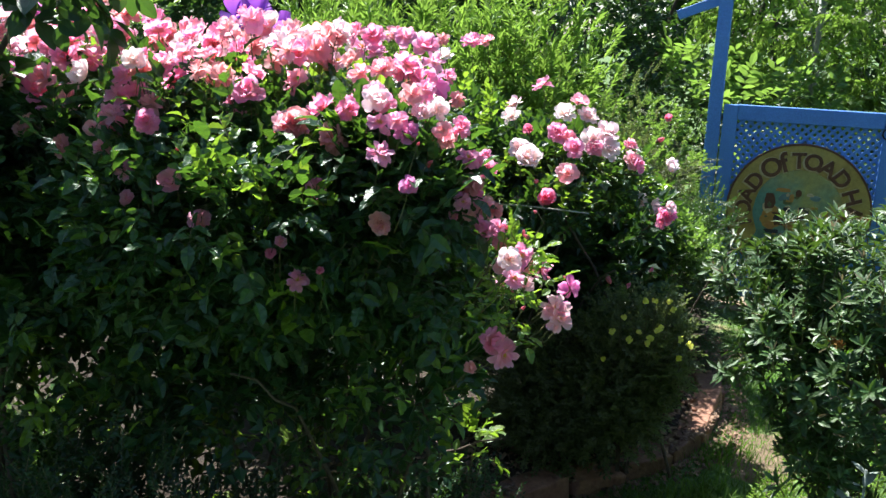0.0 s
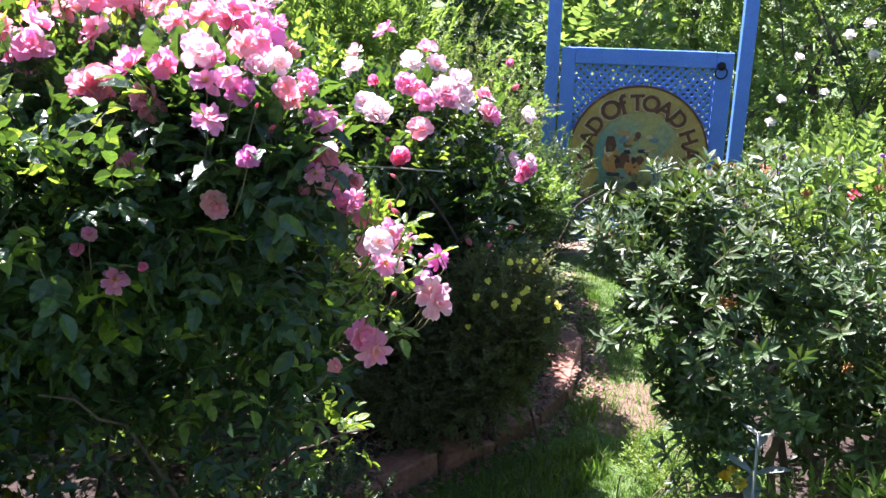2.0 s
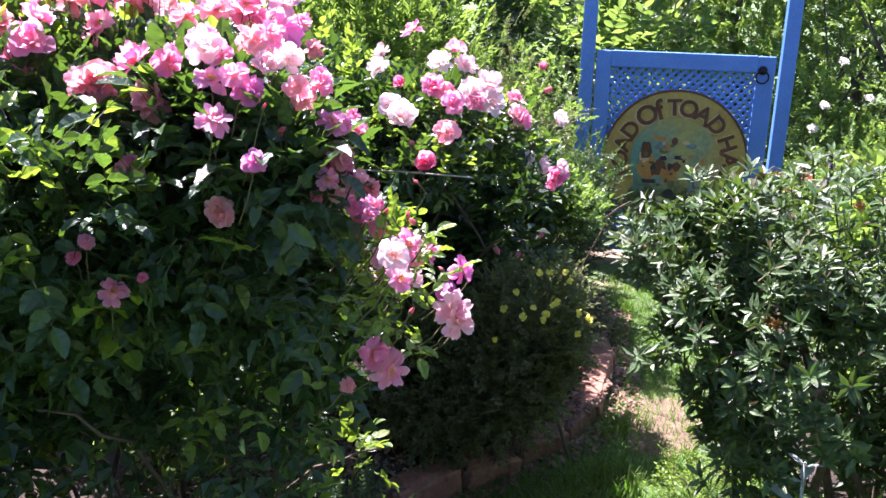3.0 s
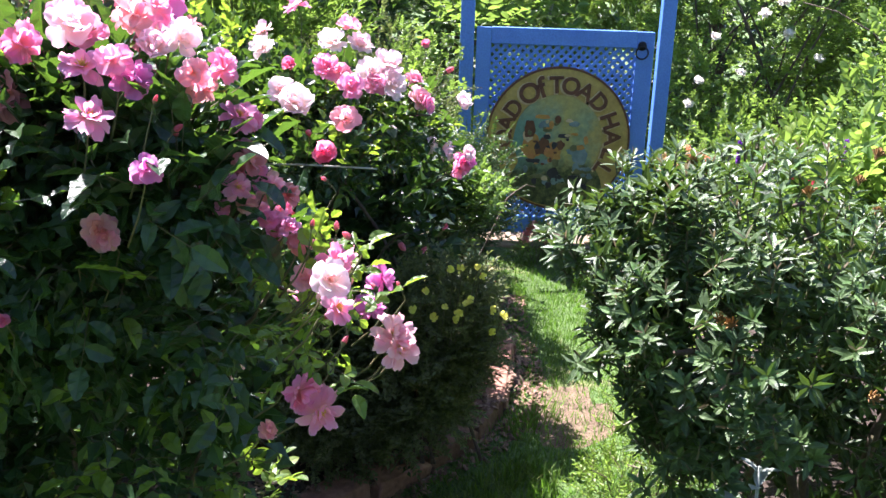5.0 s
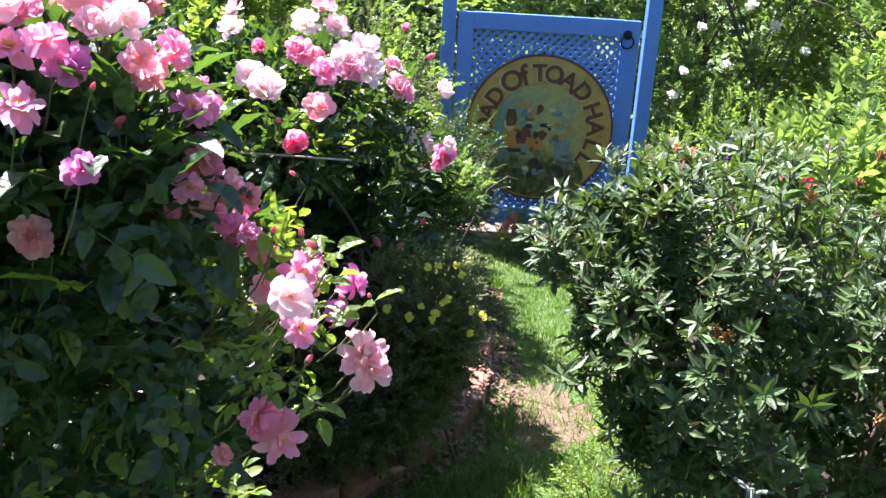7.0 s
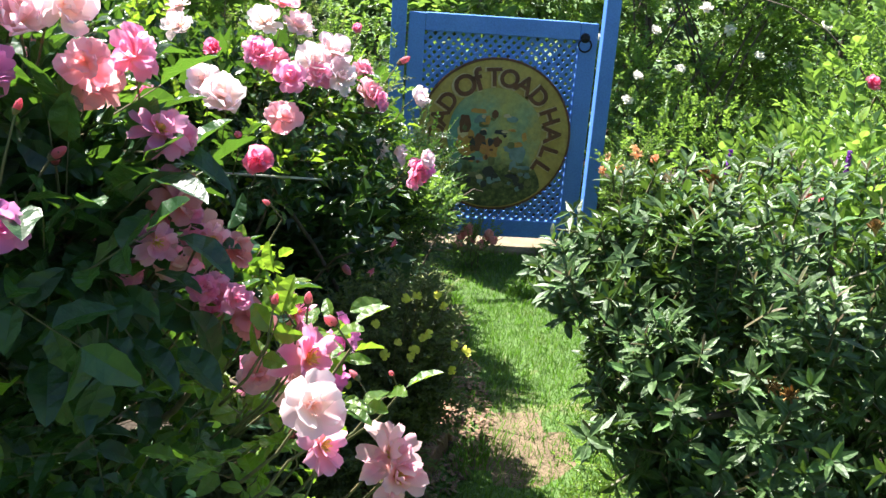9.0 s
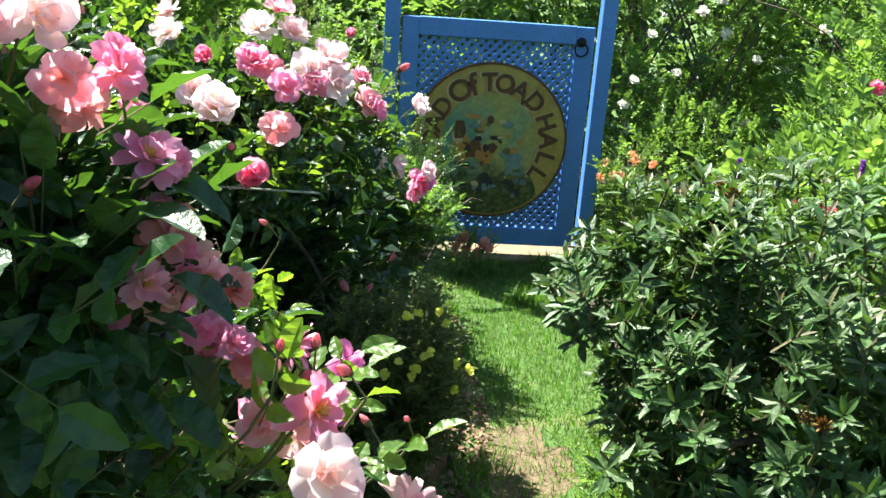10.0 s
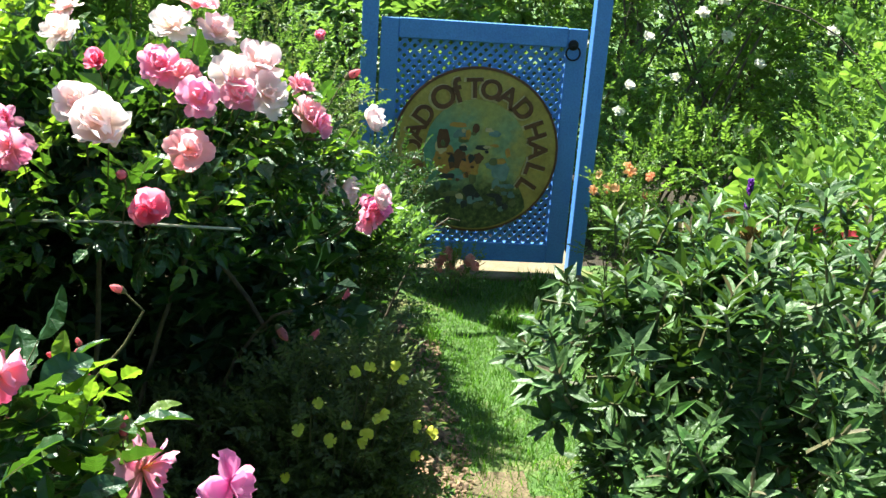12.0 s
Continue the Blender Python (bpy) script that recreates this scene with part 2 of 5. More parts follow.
def leaf(length, width, fold=0.25, droop=0.15, mi=0, fine=True):
    """A leaf from the origin along +y, its upper face to +z, folded on the midrib."""
    w, h, dr = width / 2, width * fold, droop * length
    if fine == 2:
        ts = np.array((0.10, 0.26, 0.42, 0.58, 0.74, 0.90))
        qs = np.sin(np.pi * ts ** 0.82) ** 0.75 * np.where(np.arange(6) % 2, 1.05, 0.93)
        v, f = [(0, 0, 0)], []
        for t, q in zip(ts, qs):
            zz = -dr * t * t
            ripple = 0.05 * width * math.sin(t * 17 + width * 900)
            v += [(-w * q, t + .03, zz + h * q + ripple), (0, t, zz), (w * q, t + .03, zz + h * q - ripple)]
        v.append((0, 1, -dr))
        f = [(0, 2, 1), (0, 3, 2), (16, 17, 19), (17, 18, 19)]
        for k in range(5):
            a = 1 + 3 * k
            f += [(a, a + 1, a + 4), (a, a + 4, a + 3), (a + 1, a + 2, a + 5), (a + 1, a + 5, a + 4)]
    elif fine:
        st = ((.13, .55), (.32, .92), (.54, 1.0), (.76, .74), (.91, .38))
        v, f = [(0, 0, 0)], []
        for t, q in st:
            zz = -dr * t * t
            v += [(-w * q, t + .01, zz + h * q), (0, t, zz), (w * q, t + .01, zz + h * q)]
        v.append((0, 1, -dr))
        f = [(0, 2, 1), (0, 3, 2), (13, 14, 16), (14, 15, 16)]
        for k in range(4):
            a = 1 + 3 * k
            f += [(a, a + 1, a + 4), (a, a + 4, a + 3), (a + 1, a + 2, a + 5), (a + 1, a + 5, a + 4)]
    else:
        v = [(0, 0, 0), (-w, .45, h), (w, .45, h), (0, 1, -dr)]
        f = [(0, 3, 1), (0, 2, 3)]
    v = np.array(v, dtype=float)
    v[:, 1] *= length
    return v, np.array(f), np.full(len(f), mi)


def stick(a, b, r0, r1, mi=1, sides=3):
    a, b = np.array(a, float), np.array(b, float)
    d = (b - a) / (np.linalg.norm(b - a) + 1e-9)
    x = np.cross(d, (0.3, 0.5, 0.81))
    x /= np.linalg.norm(x)
    y = np.cross(d, x)
    ang = np.arange(sides) * 2 * math.pi / sides
    ring = np.cos(ang)[:, None] * x + np.sin(ang)[:, None] * y
    v = np.concatenate([a + ring * r0, b + ring * r1])
    f = []
    for i in range(sides):
        j = (i + 1) % sides
        f += [(i, j, sides + j), (i, sides + j, sides + i)]
    return v, np.array(f), np.full(len(f), mi)


def tube(points, r0, r1, mi=1, sides=5):
    """A tapered, bent stem through the points."""
    p = np.array(points, float)
    n = len(p)
    vs, f = [], []
    for i in range(n):
        d = p[min(i + 1, n - 1)] - p[max(i - 1, 0)]
        d /= np.linalg.norm(d) + 1e-9
        x = np.cross(d, (0.31, 0.52, 0.1))
        x /= np.linalg.norm(x) + 1e-9
        y = np.cross(d, x)
        r = r0 + (r1 - r0) * i / (n - 1)
        ang = np.arange(sides) * 2 * math.pi / sides
        vs.append(p[i] + (np.cos(ang)[:, None] * x + np.sin(ang)[:, None] * y) * r)
    for i in range(n - 1):
        for k in range(sides):
            a, b = i * sides + k, i * sides + (k + 1) % sides
            f += [(a, b, b + sides), (a, b + sides, a + sides)]
    f += [((n - 1) * sides, (n - 1) * sides + k, (n - 1) * sides + k + 1) for k in range(1, sides - 1)]
    return np.concatenate(vs), np.array(f), np.full(len(f), mi)


def moved(piece, r, t, s=1.0):
    v, f, m = piece
    return v @ r.T * s + np.array(t), f, m


def unit(a):
    return a / (np.linalg.norm(a, axis=-1, keepdims=True) + 1e-9)


def frames_y(g, roll, rng):
    """Turns with local y along g, and local z as near to up as the roll lets it."""
    up = np.array((0, 0, 1.0)) + rng.normal(0, roll, g.shape)
    x = unit(np.cross(g, up))
    return np.stack([x, g, np.cross(x, g)], axis=2)


def frames_z(g, rng):
    """Turns with local z along g and any spin."""
    x = unit(np.cross(g, rng.normal(0, 1, g.shape)))
    return np.stack([x, np.cross(g, x), g], axis=2)


def strew(templates, p, r, s, rng):
    """Copies the templates to places p with turns r and sizes s; returns joined v, f, mi."""
    which = rng.integers(0, len(templates), len(p))
    out = []
    for k, (v, f, m) in enumerate(templates):
        i = np.nonzero(which == k)[0]
        if not len(i):
            continue
        vv = np.einsum("nij,kj->nki", r[i], v) * s[i][:, None, None] + p[i][:, None, :]
        ff = f[None] + (np.arange(len(i)) * len(v))[:, None, None]
        out.append((vv.reshape(-1, 3), ff.reshape(-1, 3), np.tile(m, len(i))))
    return cat(out)


def lumps(p, scale, seed):
    """A smooth wavy field of about -1 to 1, to open gaps and form clumps."""
    a = np.random.default_rng(seed).normal(0, scale, (6, 3))
    ph = np.random.default_rng(seed + 1).uniform(0, 6.28, 6)
    return np.sin(p @ a.T + ph).mean(axis=1) * 1.8


def in_blobs(rng, blobs, n, inner=0.6, gap=-0.6, scale=9.0, seed=1, up=0.45, wild=0.5, power=1.0):
    """Places in ellipsoids (centre, radii), most near their skins, with clumps and gaps; and the ways that they grow."""
    c = np.array([b[0] for b in blobs], float)
    q = np.array([b[1] for b in blobs], float)
    area = (q[:, 0] * q[:, 1] + q[:, 1] * q[:, 2] + q[:, 0] * q[:, 2])
    k = rng.choice(len(blobs), n * 2, p=area / area.sum())
    d = unit(rng.normal(0, 1, (n * 2, 3)))
    rr = inner + (1.06 - inner) * rng.random(n * 2) ** (1 / power)
    p = c[k] + q[k] * d * rr[:, None]
    p = p + q[k] * d * 0.12 * lumps(p, scale * 0.6, seed + 7)[:, None]
    ok = (p[:, 2] > 0.04) & (lumps(p, scale, seed) > gap)
    p, d, k = p[ok][:n], d[ok][:n], k[ok][:n]
    g = unit(unit(d / q[k]) + np.array((0, 0, up)) + rng.normal(0, wild, p.shape))
    return p, g


def to_matrix(r, p, s):
    m = Matrix([[r[i][j] * s for j in range(3)] + [p[i]] for i in range(3)] + [[0, 0, 0, 1]])
    return m


def inside(p, blobs, f=0.8):
    """Which of the places lie well inside one of the ellipsoids."""
    bad = np.zeros(len(p), bool)
    for c, q in blobs:
        bad |= (((p - np.array(c)) / np.array(q)) ** 2).sum(axis=1) < f * f
    return bad


# ---- ground ----
EDGE = [(-0.75, 2.02), (-0.5, 2.22), (-0.32, 2.40), (-0.16, 2.60), (0.0, 2.78), (0.10, 2.98), (0.14, 3.20), (0.14, 3.45), (0.10, 3.75), (0.10, 4.1)]


def along(points, s):
    """The place and the heading at s metres along a bent line."""
    for a, b in zip(points, points[1:]):
        d = math.dist(a, b)
        if s <= d:
            u = s / d
            return a[0] + (b[0] - a[0]) * u, a[1] + (b[1] - a[1]) * u, math.atan2(b[1] - a[1], b[0] - a[0])
        s -= d
    a, b = points[-2], points[-1]
    return b[0], b[1], math.atan2(b[1] - a[1], b[0] - a[0])


def edge_x(y):
    """Where the brick edge runs at this y."""
    return np.interp(y, [p[1] for p in EDGE], [p[0] for p in EDGE])


def lawn_mat():
    m, nt, p, out = base_mat("lawn")
    n = noise_tex(nt, 1.7, 9.0, 0.75)
    f = noise_tex(nt, 60, 4.0)
    green = ramp(nt, f, [(0.3, (0.035, 0.075, 0.015)), (0.7, (0.09, 0.16, 0.035))])
    straw = ramp(nt, f, [(0.3, (0.16, 0.11, 0.06)), (0.7, (0.36, 0.27, 0.15))])
    c = mix_col(nt, ramp(nt, n, [(0.56, (0, 0, 0)), (0.70, (1, 1, 1))]), green, straw)
    nt.links.new(c, p.inputs["Base Color"])
    p.inputs["Roughness"].default_value = 0.95
    bump(nt, p, f, 0.8, 0.02)
    return m


LAWN = lawn_mat()


def grid_sheet(name, x0, x1, y0, y1, nx, ny, height, mats, choose=None):
    xs, ys = np.linspace(x0, x1, nx), np.linspace(y0, y1, ny)
    gx, gy = np.meshgrid(xs, ys)
    v = np.stack([gx.ravel(), gy.ravel(), height(gx.ravel(), gy.ravel())], axis=1)
    i = (np.arange(ny - 1)[:, None] * nx + np.arange(nx - 1)[None]).ravel()
    f = np.concatenate([np.stack([i, i + 1, i + nx + 1], 1), np.stack([i, i + nx + 1, i + nx], 1)])
    mi = None if choose is None else choose(v[f].mean(axis=1))
    return mesh_from(name, v, f, mats, mi, True)


def uneven(x, y):
    p = np.stack([x, y, x * 0], 1)
    return 0.012 * lumps(p, 5.0, 3) + 0.006 * lumps(p, 22.0, 5)


def ground_height(x, y):
    """Level at the path, raised in the planted bed behind the brick edge; flat far off."""
    near = np.clip((6.0 - np.hypot(x, y - 3)) / 2, 0, 1)
    bed = np.clip((edge_x(y) - 0.03 - x) / 0.05, 0, 1) * (y > 1.9) * (y < 4.3)
    return uneven(x, y) * near + 0.085 * bed * near


def ground_kind(c):
    q = np.stack([c[:, 0], c[:, 1], c[:, 0] * 0], 1)
    x, y = c[:, 0] + 0.16 * lumps(q, 3.0, 41) * (np.hypot(c[:, 0], c[:, 1] - 3.2) > 1.2), c[:, 1] + 0.16 * lumps(q, 3.0, 42) * (np.hypot(c[:, 0], c[:, 1] - 3.2) > 1.2)
    bed = (x < edge_x(y) + 0.02) & (x > -6) & (y > 1.9) & (y < 8)
    bed |= (x > 0.78) & (x < 6) & (y > 1.0) & (y < 4.6) | (y > 5.2) & (y < 8) & (np.abs(x) < 6) | (y <= 1.9) & (x < -0.25) & (x > -6) & (y > 0.6)
    worn = ((c[:, 0] - 0.38) / 0.14) ** 2 + ((c[:, 1] - 3.06) / 0.24) ** 2 + 0.5 * lumps(q, 14.0, 43) < 1.0
    return np.where(bed, 1, np.where(worn, 2, 0))


fine_ground = grid_sheet("ground", -6, 6, -4, 9, 181, 196, ground_height, [LAWN, SOIL, WORN], ground_kind)
g_ob = tagged(new("ground", fine_ground), "short lawn with worn straw patches and dark soil beds", "ground", kind="structure")
far = bmesh.new()
for lo, hi in (((-400, -400), (400, -4)), ((-400, 9), (400, 400)), ((-400, -4), (-6, 9)), ((6, -4), (400, 9))):
    far.faces.new([far.verts.new((x, y, 0.0)) for x, y in ((lo[0], lo[1]), (hi[0], lo[1]), (hi[0], hi[1]), (lo[0], hi[1]))])
part("outer_lawn", far, LAWN, g_ob)

# bricks of the edging
edging = thing("brick_edging", "curved row of worn reddish bricks edging the raised bed", "edging", kind="structure")
bm = bmesh.new()
bm_box(bm, (-0.052, -0.105, 0), (0.052, 0.105, 0.095), 0.008)
for v in bm.verts:
    v.co += Vector((noise.noise(v.co * 23), noise.noise(v.co * 19 + Vector((3, 1, 0))), noise.noise(v.co * 27))) * 0.009
brick_me = bpy.data.meshes.new("brick")
bm.to_mesh(brick_me)
bm.free()
brick_me.materials.append(BRICK)
rng = np.random.default_rng(4)
s = 0.1
while s < 1.95:
    x, y, a = along(EDGE, s)
    child("brick", brick_me, edging, pose(x, y, rng.uniform(-0.05, -0.015), rng.normal(0, 5), rng.normal(0, 7), math.degrees(a) - 90 + rng.normal(0, 7)))
    s += 0.216 + rng.uniform(0, 0.012)

# bark chips and dry leaves on the bed and at its foot
rng = np.random.default_rng(5)
chip = (np.array([(-.5, -.2, 0), (.4, -.3, .12), (.6, .2, 0), (-.4, .25, .1), (0, 0, .22)], float), np.array([(0, 1, 4), (1, 2, 4), (2, 3, 4), (3, 0, 4)]), np.zeros(4, int))
n = 4200
cy = rng.uniform(2.05, 4.2, n)
off = np.where(rng.random(n) < 0.68, -rng.uniform(-0.05, 0.45, n), rng.uniform(-0.02, 0.17, n))
cx = edge_x(cy) + off
cz = ground_height(cx, cy) + 0.006 + np.where(np.abs(off) < 0.05, 0.05, 0)
v, f, mi = strew([chip], np.stack([cx, cy, cz], 1), frames_z(unit(np.array((0, 0, 1.0)) + rng.normal(0, .35, (n, 3))), rng), rng.uniform(0.012, 0.034, n), rng)
tagged(new("bark_mulch", mesh_from("bark_mulch", v, f, [CHIP], mi)), "brown bark chips and dry leaves strewn on the bed", "mulch", kind="stuff")

# grass blades of the path
rng = np.random.default_rng(6)
n = 75000
gx, gy = rng.uniform(-0.5, 1.4, n), rng.uniform(1.6, 4.98, n)
keep = (gx > edge_x(gy) + 0.08 + 0.05 * lumps(np.stack([gx, gy, gx * 0], 1), 9, 2)) & (gx < 0.86 + 0.12 * np.sin(gy * 4))
bare = lumps(np.stack([gx, gy, gx * 0], 1), 4.5, 12)
worn = np.exp(-(((gx - 0.38) / 0.16) ** 4 + ((gy - 3.06) / 0.28) ** 4))
keep &= (rng.random(n) > 0.66 * worn) & (rng.random(n) > 0.35 * (bare > 0.35))
gx, gy = gx[keep], gy[keep]
blade = [(np.array([(-.05, 0, 0), (.05, 0, 0), (-.035, .12 * b, .55), (.035, .12 * b, .55), (0, .45 * b, 1)], float), np.array([(0, 1, 3), (0, 3, 2), (2, 3, 4)]), np.zeros(3, int)) for b in (0.3, 0.9, 1.5)]
gp = np.stack([gx, gy, ground_height(gx, gy) - 0.003], 1)
gs = rng.uniform(0.018, 0.042, len(gx)) * (1 + 0.6 * (lumps(gp, 6, 31) > 0.5))
v, f, mi = strew(blade, gp, frames_z(unit(np.array((0, 0, 1.0)) + rng.normal(0, .28, gp.shape)), rng), gs, rng)
tagged(new("grass", mesh_from("grass", v, f, [GRASS_MAT], mi)), "short green mown grass of the garden path", "grass", kind="stuff")

# stone sill under the gate
sill = thing("stone_sill", "pale weathered stone slab under the blue gate", "stone slab", (0.45, 5.0, 0))
bm = bmesh.new()
bm_box(bm, (-0.52, -0.06, -0.05), (0.56, 0.62, 0.022), 0.012)
bmesh.ops.subdivide_edges(bm, edges=bm.edges[:], cuts=3, use_grid_fill=True)
for v in bm.verts:
    v.co += Vector((0, noise.noise(v.co * 9), noise.noise(v.co * 7 + Vector((0, 0, 4))))) * 0.008
part("slab", bm, STONE, sill)

# ---- gate ----
GX0, GX1, GY, GZ0, GZ1 = -0.004, 0.91, 5.0, 0.075, 1.168
gate = thing("garden_gate", "closed blue painted wooden gate with diagonal lattice", "gate", (0, 0, 0))


def board(name, lo, hi, parent, material=BLUE, bevel=0.004, label=""):
    return part(name, bm_box(bmesh.new(), lo, hi, bevel), material, parent, label)


board("stile", (GX0, GY, GZ0), (GX0 + 0.078, GY + 0.04, GZ1 - 0.002), gate)
board("stile", (GX1 - 0.088, GY, GZ0), (GX1, GY + 0.04, GZ1 - 0.002), gate)
board("top_rail", (GX0 + 0.0785, GY - 0.002, GZ1 - 0.084), (GX1 - 0.0885, GY + 0.042, GZ1), gate)
board("bottom_rail", (GX0 + 0.0785, GY - 0.002, GZ0), (GX1 - 0.0885, GY + 0.042, GZ0 + 0.09), gate)
LX0, LX1, LZ0, LZ1 = GX0 + 0.07, GX1 - 0.08, GZ0 + 0.08, GZ1 - 0.076
PITCH, SLAT = 0.045, 0.0155
for side in (1, -1):
    y0 = GY + 0.012 if side > 0 else GY + 0.0185
    lo_k, hi_k = (LX0 - LZ1, LX1 - LZ0) if side > 0 else (LX0 + LZ0, LX1 + LZ1)
    k = lo_k + 0.01
    while k < hi_k:
        # the slat's middle line is x = k + side * z, cut to the opening
        za, zb = sorted(((LX0 - k) / side, (LX1 - k) / side))
        za, zb = max(za, LZ0), min(zb, LZ1)
        if zb - za > 0.02:
            a, b = Vector((k + side * za, y0, za)), Vector((k + side * zb, y0, zb))
            ln = (b - a).length
            bm = bmesh.new()
            bm_box(bm, (-SLAT / 2, 0, -ln / 2), (SLAT / 2, 0.006, ln / 2), 0)
            bmesh.ops.transform(bm, matrix=Matrix.Translation((a + b) / 2) @ Matrix.Rotation(side * math.pi / 4, 4, "Y"), verts=bm.verts)
            part("slat", bm, BLUE, gate)
        k += PITCH
# ring handle
knock = thing("ring_handle", "black iron ring handle on a round boss on the gate", "gate handle", (0.848, GY - 0.002, 1.096))
bm = bmesh.new()
bmesh.ops.create_uvsphere(bm, u_segments=16, v_segments=8, radius=0.024, matrix=Matrix.Diagonal((1, 0.55, 1, 1)))
part("boss", bm, IRON, knock)
bm = bmesh.new()
R, r = 0.031, 0.0042
ring = [[bm.verts.new(((R + r * math.cos(b)) * math.cos(a), r * math.sin(b) - 0.012, (R + r * math.cos(b)) * math.sin(a) - 0.034)) for b in (i * math.pi / 4 for i in range(8))] for a in (j * math.pi / 14 for j in range(28))]
for i in range(28):
    for j in range(8):
        bm.faces.new((ring[i][j], ring[(i + 1) % 28][j], ring[(i + 1) % 28][(j + 1) % 8], ring[i][(j + 1) % 8]))
part("ring", bm, IRON, knock)

# posts and slanting top boards of the gateway
frame_l = thing("gateway", "blue painted wooden gateway posts with slanting eave boards", "gateway", (0, 0, 0))
board("post", (-0.088, GY - 0.004, -0.1), (-0.016, GY + 0.07, 1.98), frame_l)
board("post", (0.937, GY + 0.006, -0.1), (1.008, GY + 0.08, 1.98), frame_l)
for side in (1, -1):
    bm = bm_box(bmesh.new(), (-0.52, GY + 0.001, -0.027), (0.30, GY + 0.032, 0.027), 0.004)
    m = Matrix.Translation((0.46, 0, 0)) @ Matrix.Diagonal((side, 1, 1, 1)) @ Matrix.Translation((-0.28, 0, 1.83)) @ Matrix.Rotation(-0.38, 4, "Y")
    bmesh.ops.transform(bm, matrix=m, verts=bm.verts)
    if side < 0:
        bmesh.ops.reverse_faces(bm, faces=bm.faces[:])
    part("eave_board", bm, BLUE, frame_l)

# ---- round sign ----
SX, SZ, SR = 0.445, 0.602, 0.376
sign = thing("round_sign", "round painted wooden sign with arched lettering on the gate", "sign", (SX, GY - 0.02, SZ))


def sign_mat(name, a, b, c):
    m, nt, p, out = base_mat(name)
    n = noise_tex(nt, 7, 5.0)
    col = ramp(nt, n, [(0.3, a), (0.5, b), (0.7, c)])
    col = mix_col(nt, 0.3, col, ramp(nt, noise_tex(nt, 60, 4.0), [(0.3, (0.25, 0.25, 0.22)), (0.7, (0.75, 0.75, 0.7))]), "OVERLAY")
    nt.links.new(col, p.inputs["Base Color"])
    p.inputs["Roughness"].default_value = 0.45
    bump(nt, p, noise_tex(nt, 35, 4.0), 0.3, 0.003)
    return m


TAN = sign_mat("sign_tan", (0.26, 0.17, 0.04), (0.42, 0.30, 0.075), (0.36, 0.28, 0.08))
MEADOW = sign_mat("sign_meadow_paint", (0.05, 0.07, 0.03), (0.12, 0.12, 0.045), (0.16, 0.17, 0.08))
BROWN = sign_mat("sign_brown_letter", (0.07, 0.025, 0.012), (0.11, 0.04, 0.02), (0.14, 0.055, 0.025))
CREAM = sign_mat("sign_cream", (0.42, 0.30, 0.15), (0.52, 0.40, 0.22), (0.48, 0.36, 0.2))
OCHRE = sign_mat("sign_ochre", (0.30, 0.14, 0.03), (0.42, 0.22, 0.05), (0.36, 0.12, 0.05))
BLUEGREY = sign_mat("sign_bluegrey", (0.07, 0.11, 0.12), (0.13, 0.2, 0.19), (0.2, 0.27, 0.27))
INK = sign_mat("sign_ink", (0.01, 0.011, 0.016), (0.02, 0.02, 0.03), (0.03, 0.03, 0.04))


def disc(r, y0, y1, squash=1.0, seg=72, wob=0.0, seed=0.0, at=(0, 0)):
    """An upright plate from depth y0 to y1; a wobbly rim for painted patches."""
    bm = bmesh.new()
    rim = []
    for i in range(seg):
        a = 2 * math.pi * i / seg
        q = r * (1 + wob * noise.noise(Vector((math.cos(a) * 1.6 + seed, math.sin(a) * 1.6, seed))))
        rim.append((at[0] + q * math.cos(a), at[1] + q * math.sin(a) * squash))
    front = [bm.verts.new((x, y0, z)) for x, z in rim]
    back = [bm.verts.new((x, y1, z)) for x, z in rim]
    bm.faces.new(front)
    bm.faces.new(list(reversed(back)))
    for i in range(seg):
        bm.faces.new((front[i], back[i], back[(i + 1) % seg], front[(i + 1) % seg]))
    bmesh.ops.recalc_face_normals(bm, faces=bm.faces[:])
    return bm


part("board", disc(SR, -0.004, 0.018), TAN, sign)
bm = bmesh.new()
prof = [(SR - 0.008, -0.008), (SR + 0.002, -0.008), (SR + 0.004, 0.0), (SR + 0.002, 0.02), (SR - 0.008, -0.0035)]
rows = [[bm.verts.new((q * math.cos(a), y, q * math.sin(a))) for q, y in prof] for a in (2 * math.pi * i / 72 for i in range(72))]
for i in range(72):
    for j in range(len(prof) - 1):
        bm.faces.new((rows[i][j], rows[(i + 1) % 72][j], rows[(i + 1) % 72][j + 1], rows[i][j + 1]))
bmesh.ops.recalc_face_normals(bm, faces=bm.faces[:])
part("rim", bm, BROWN, sign, "dark brown rim")


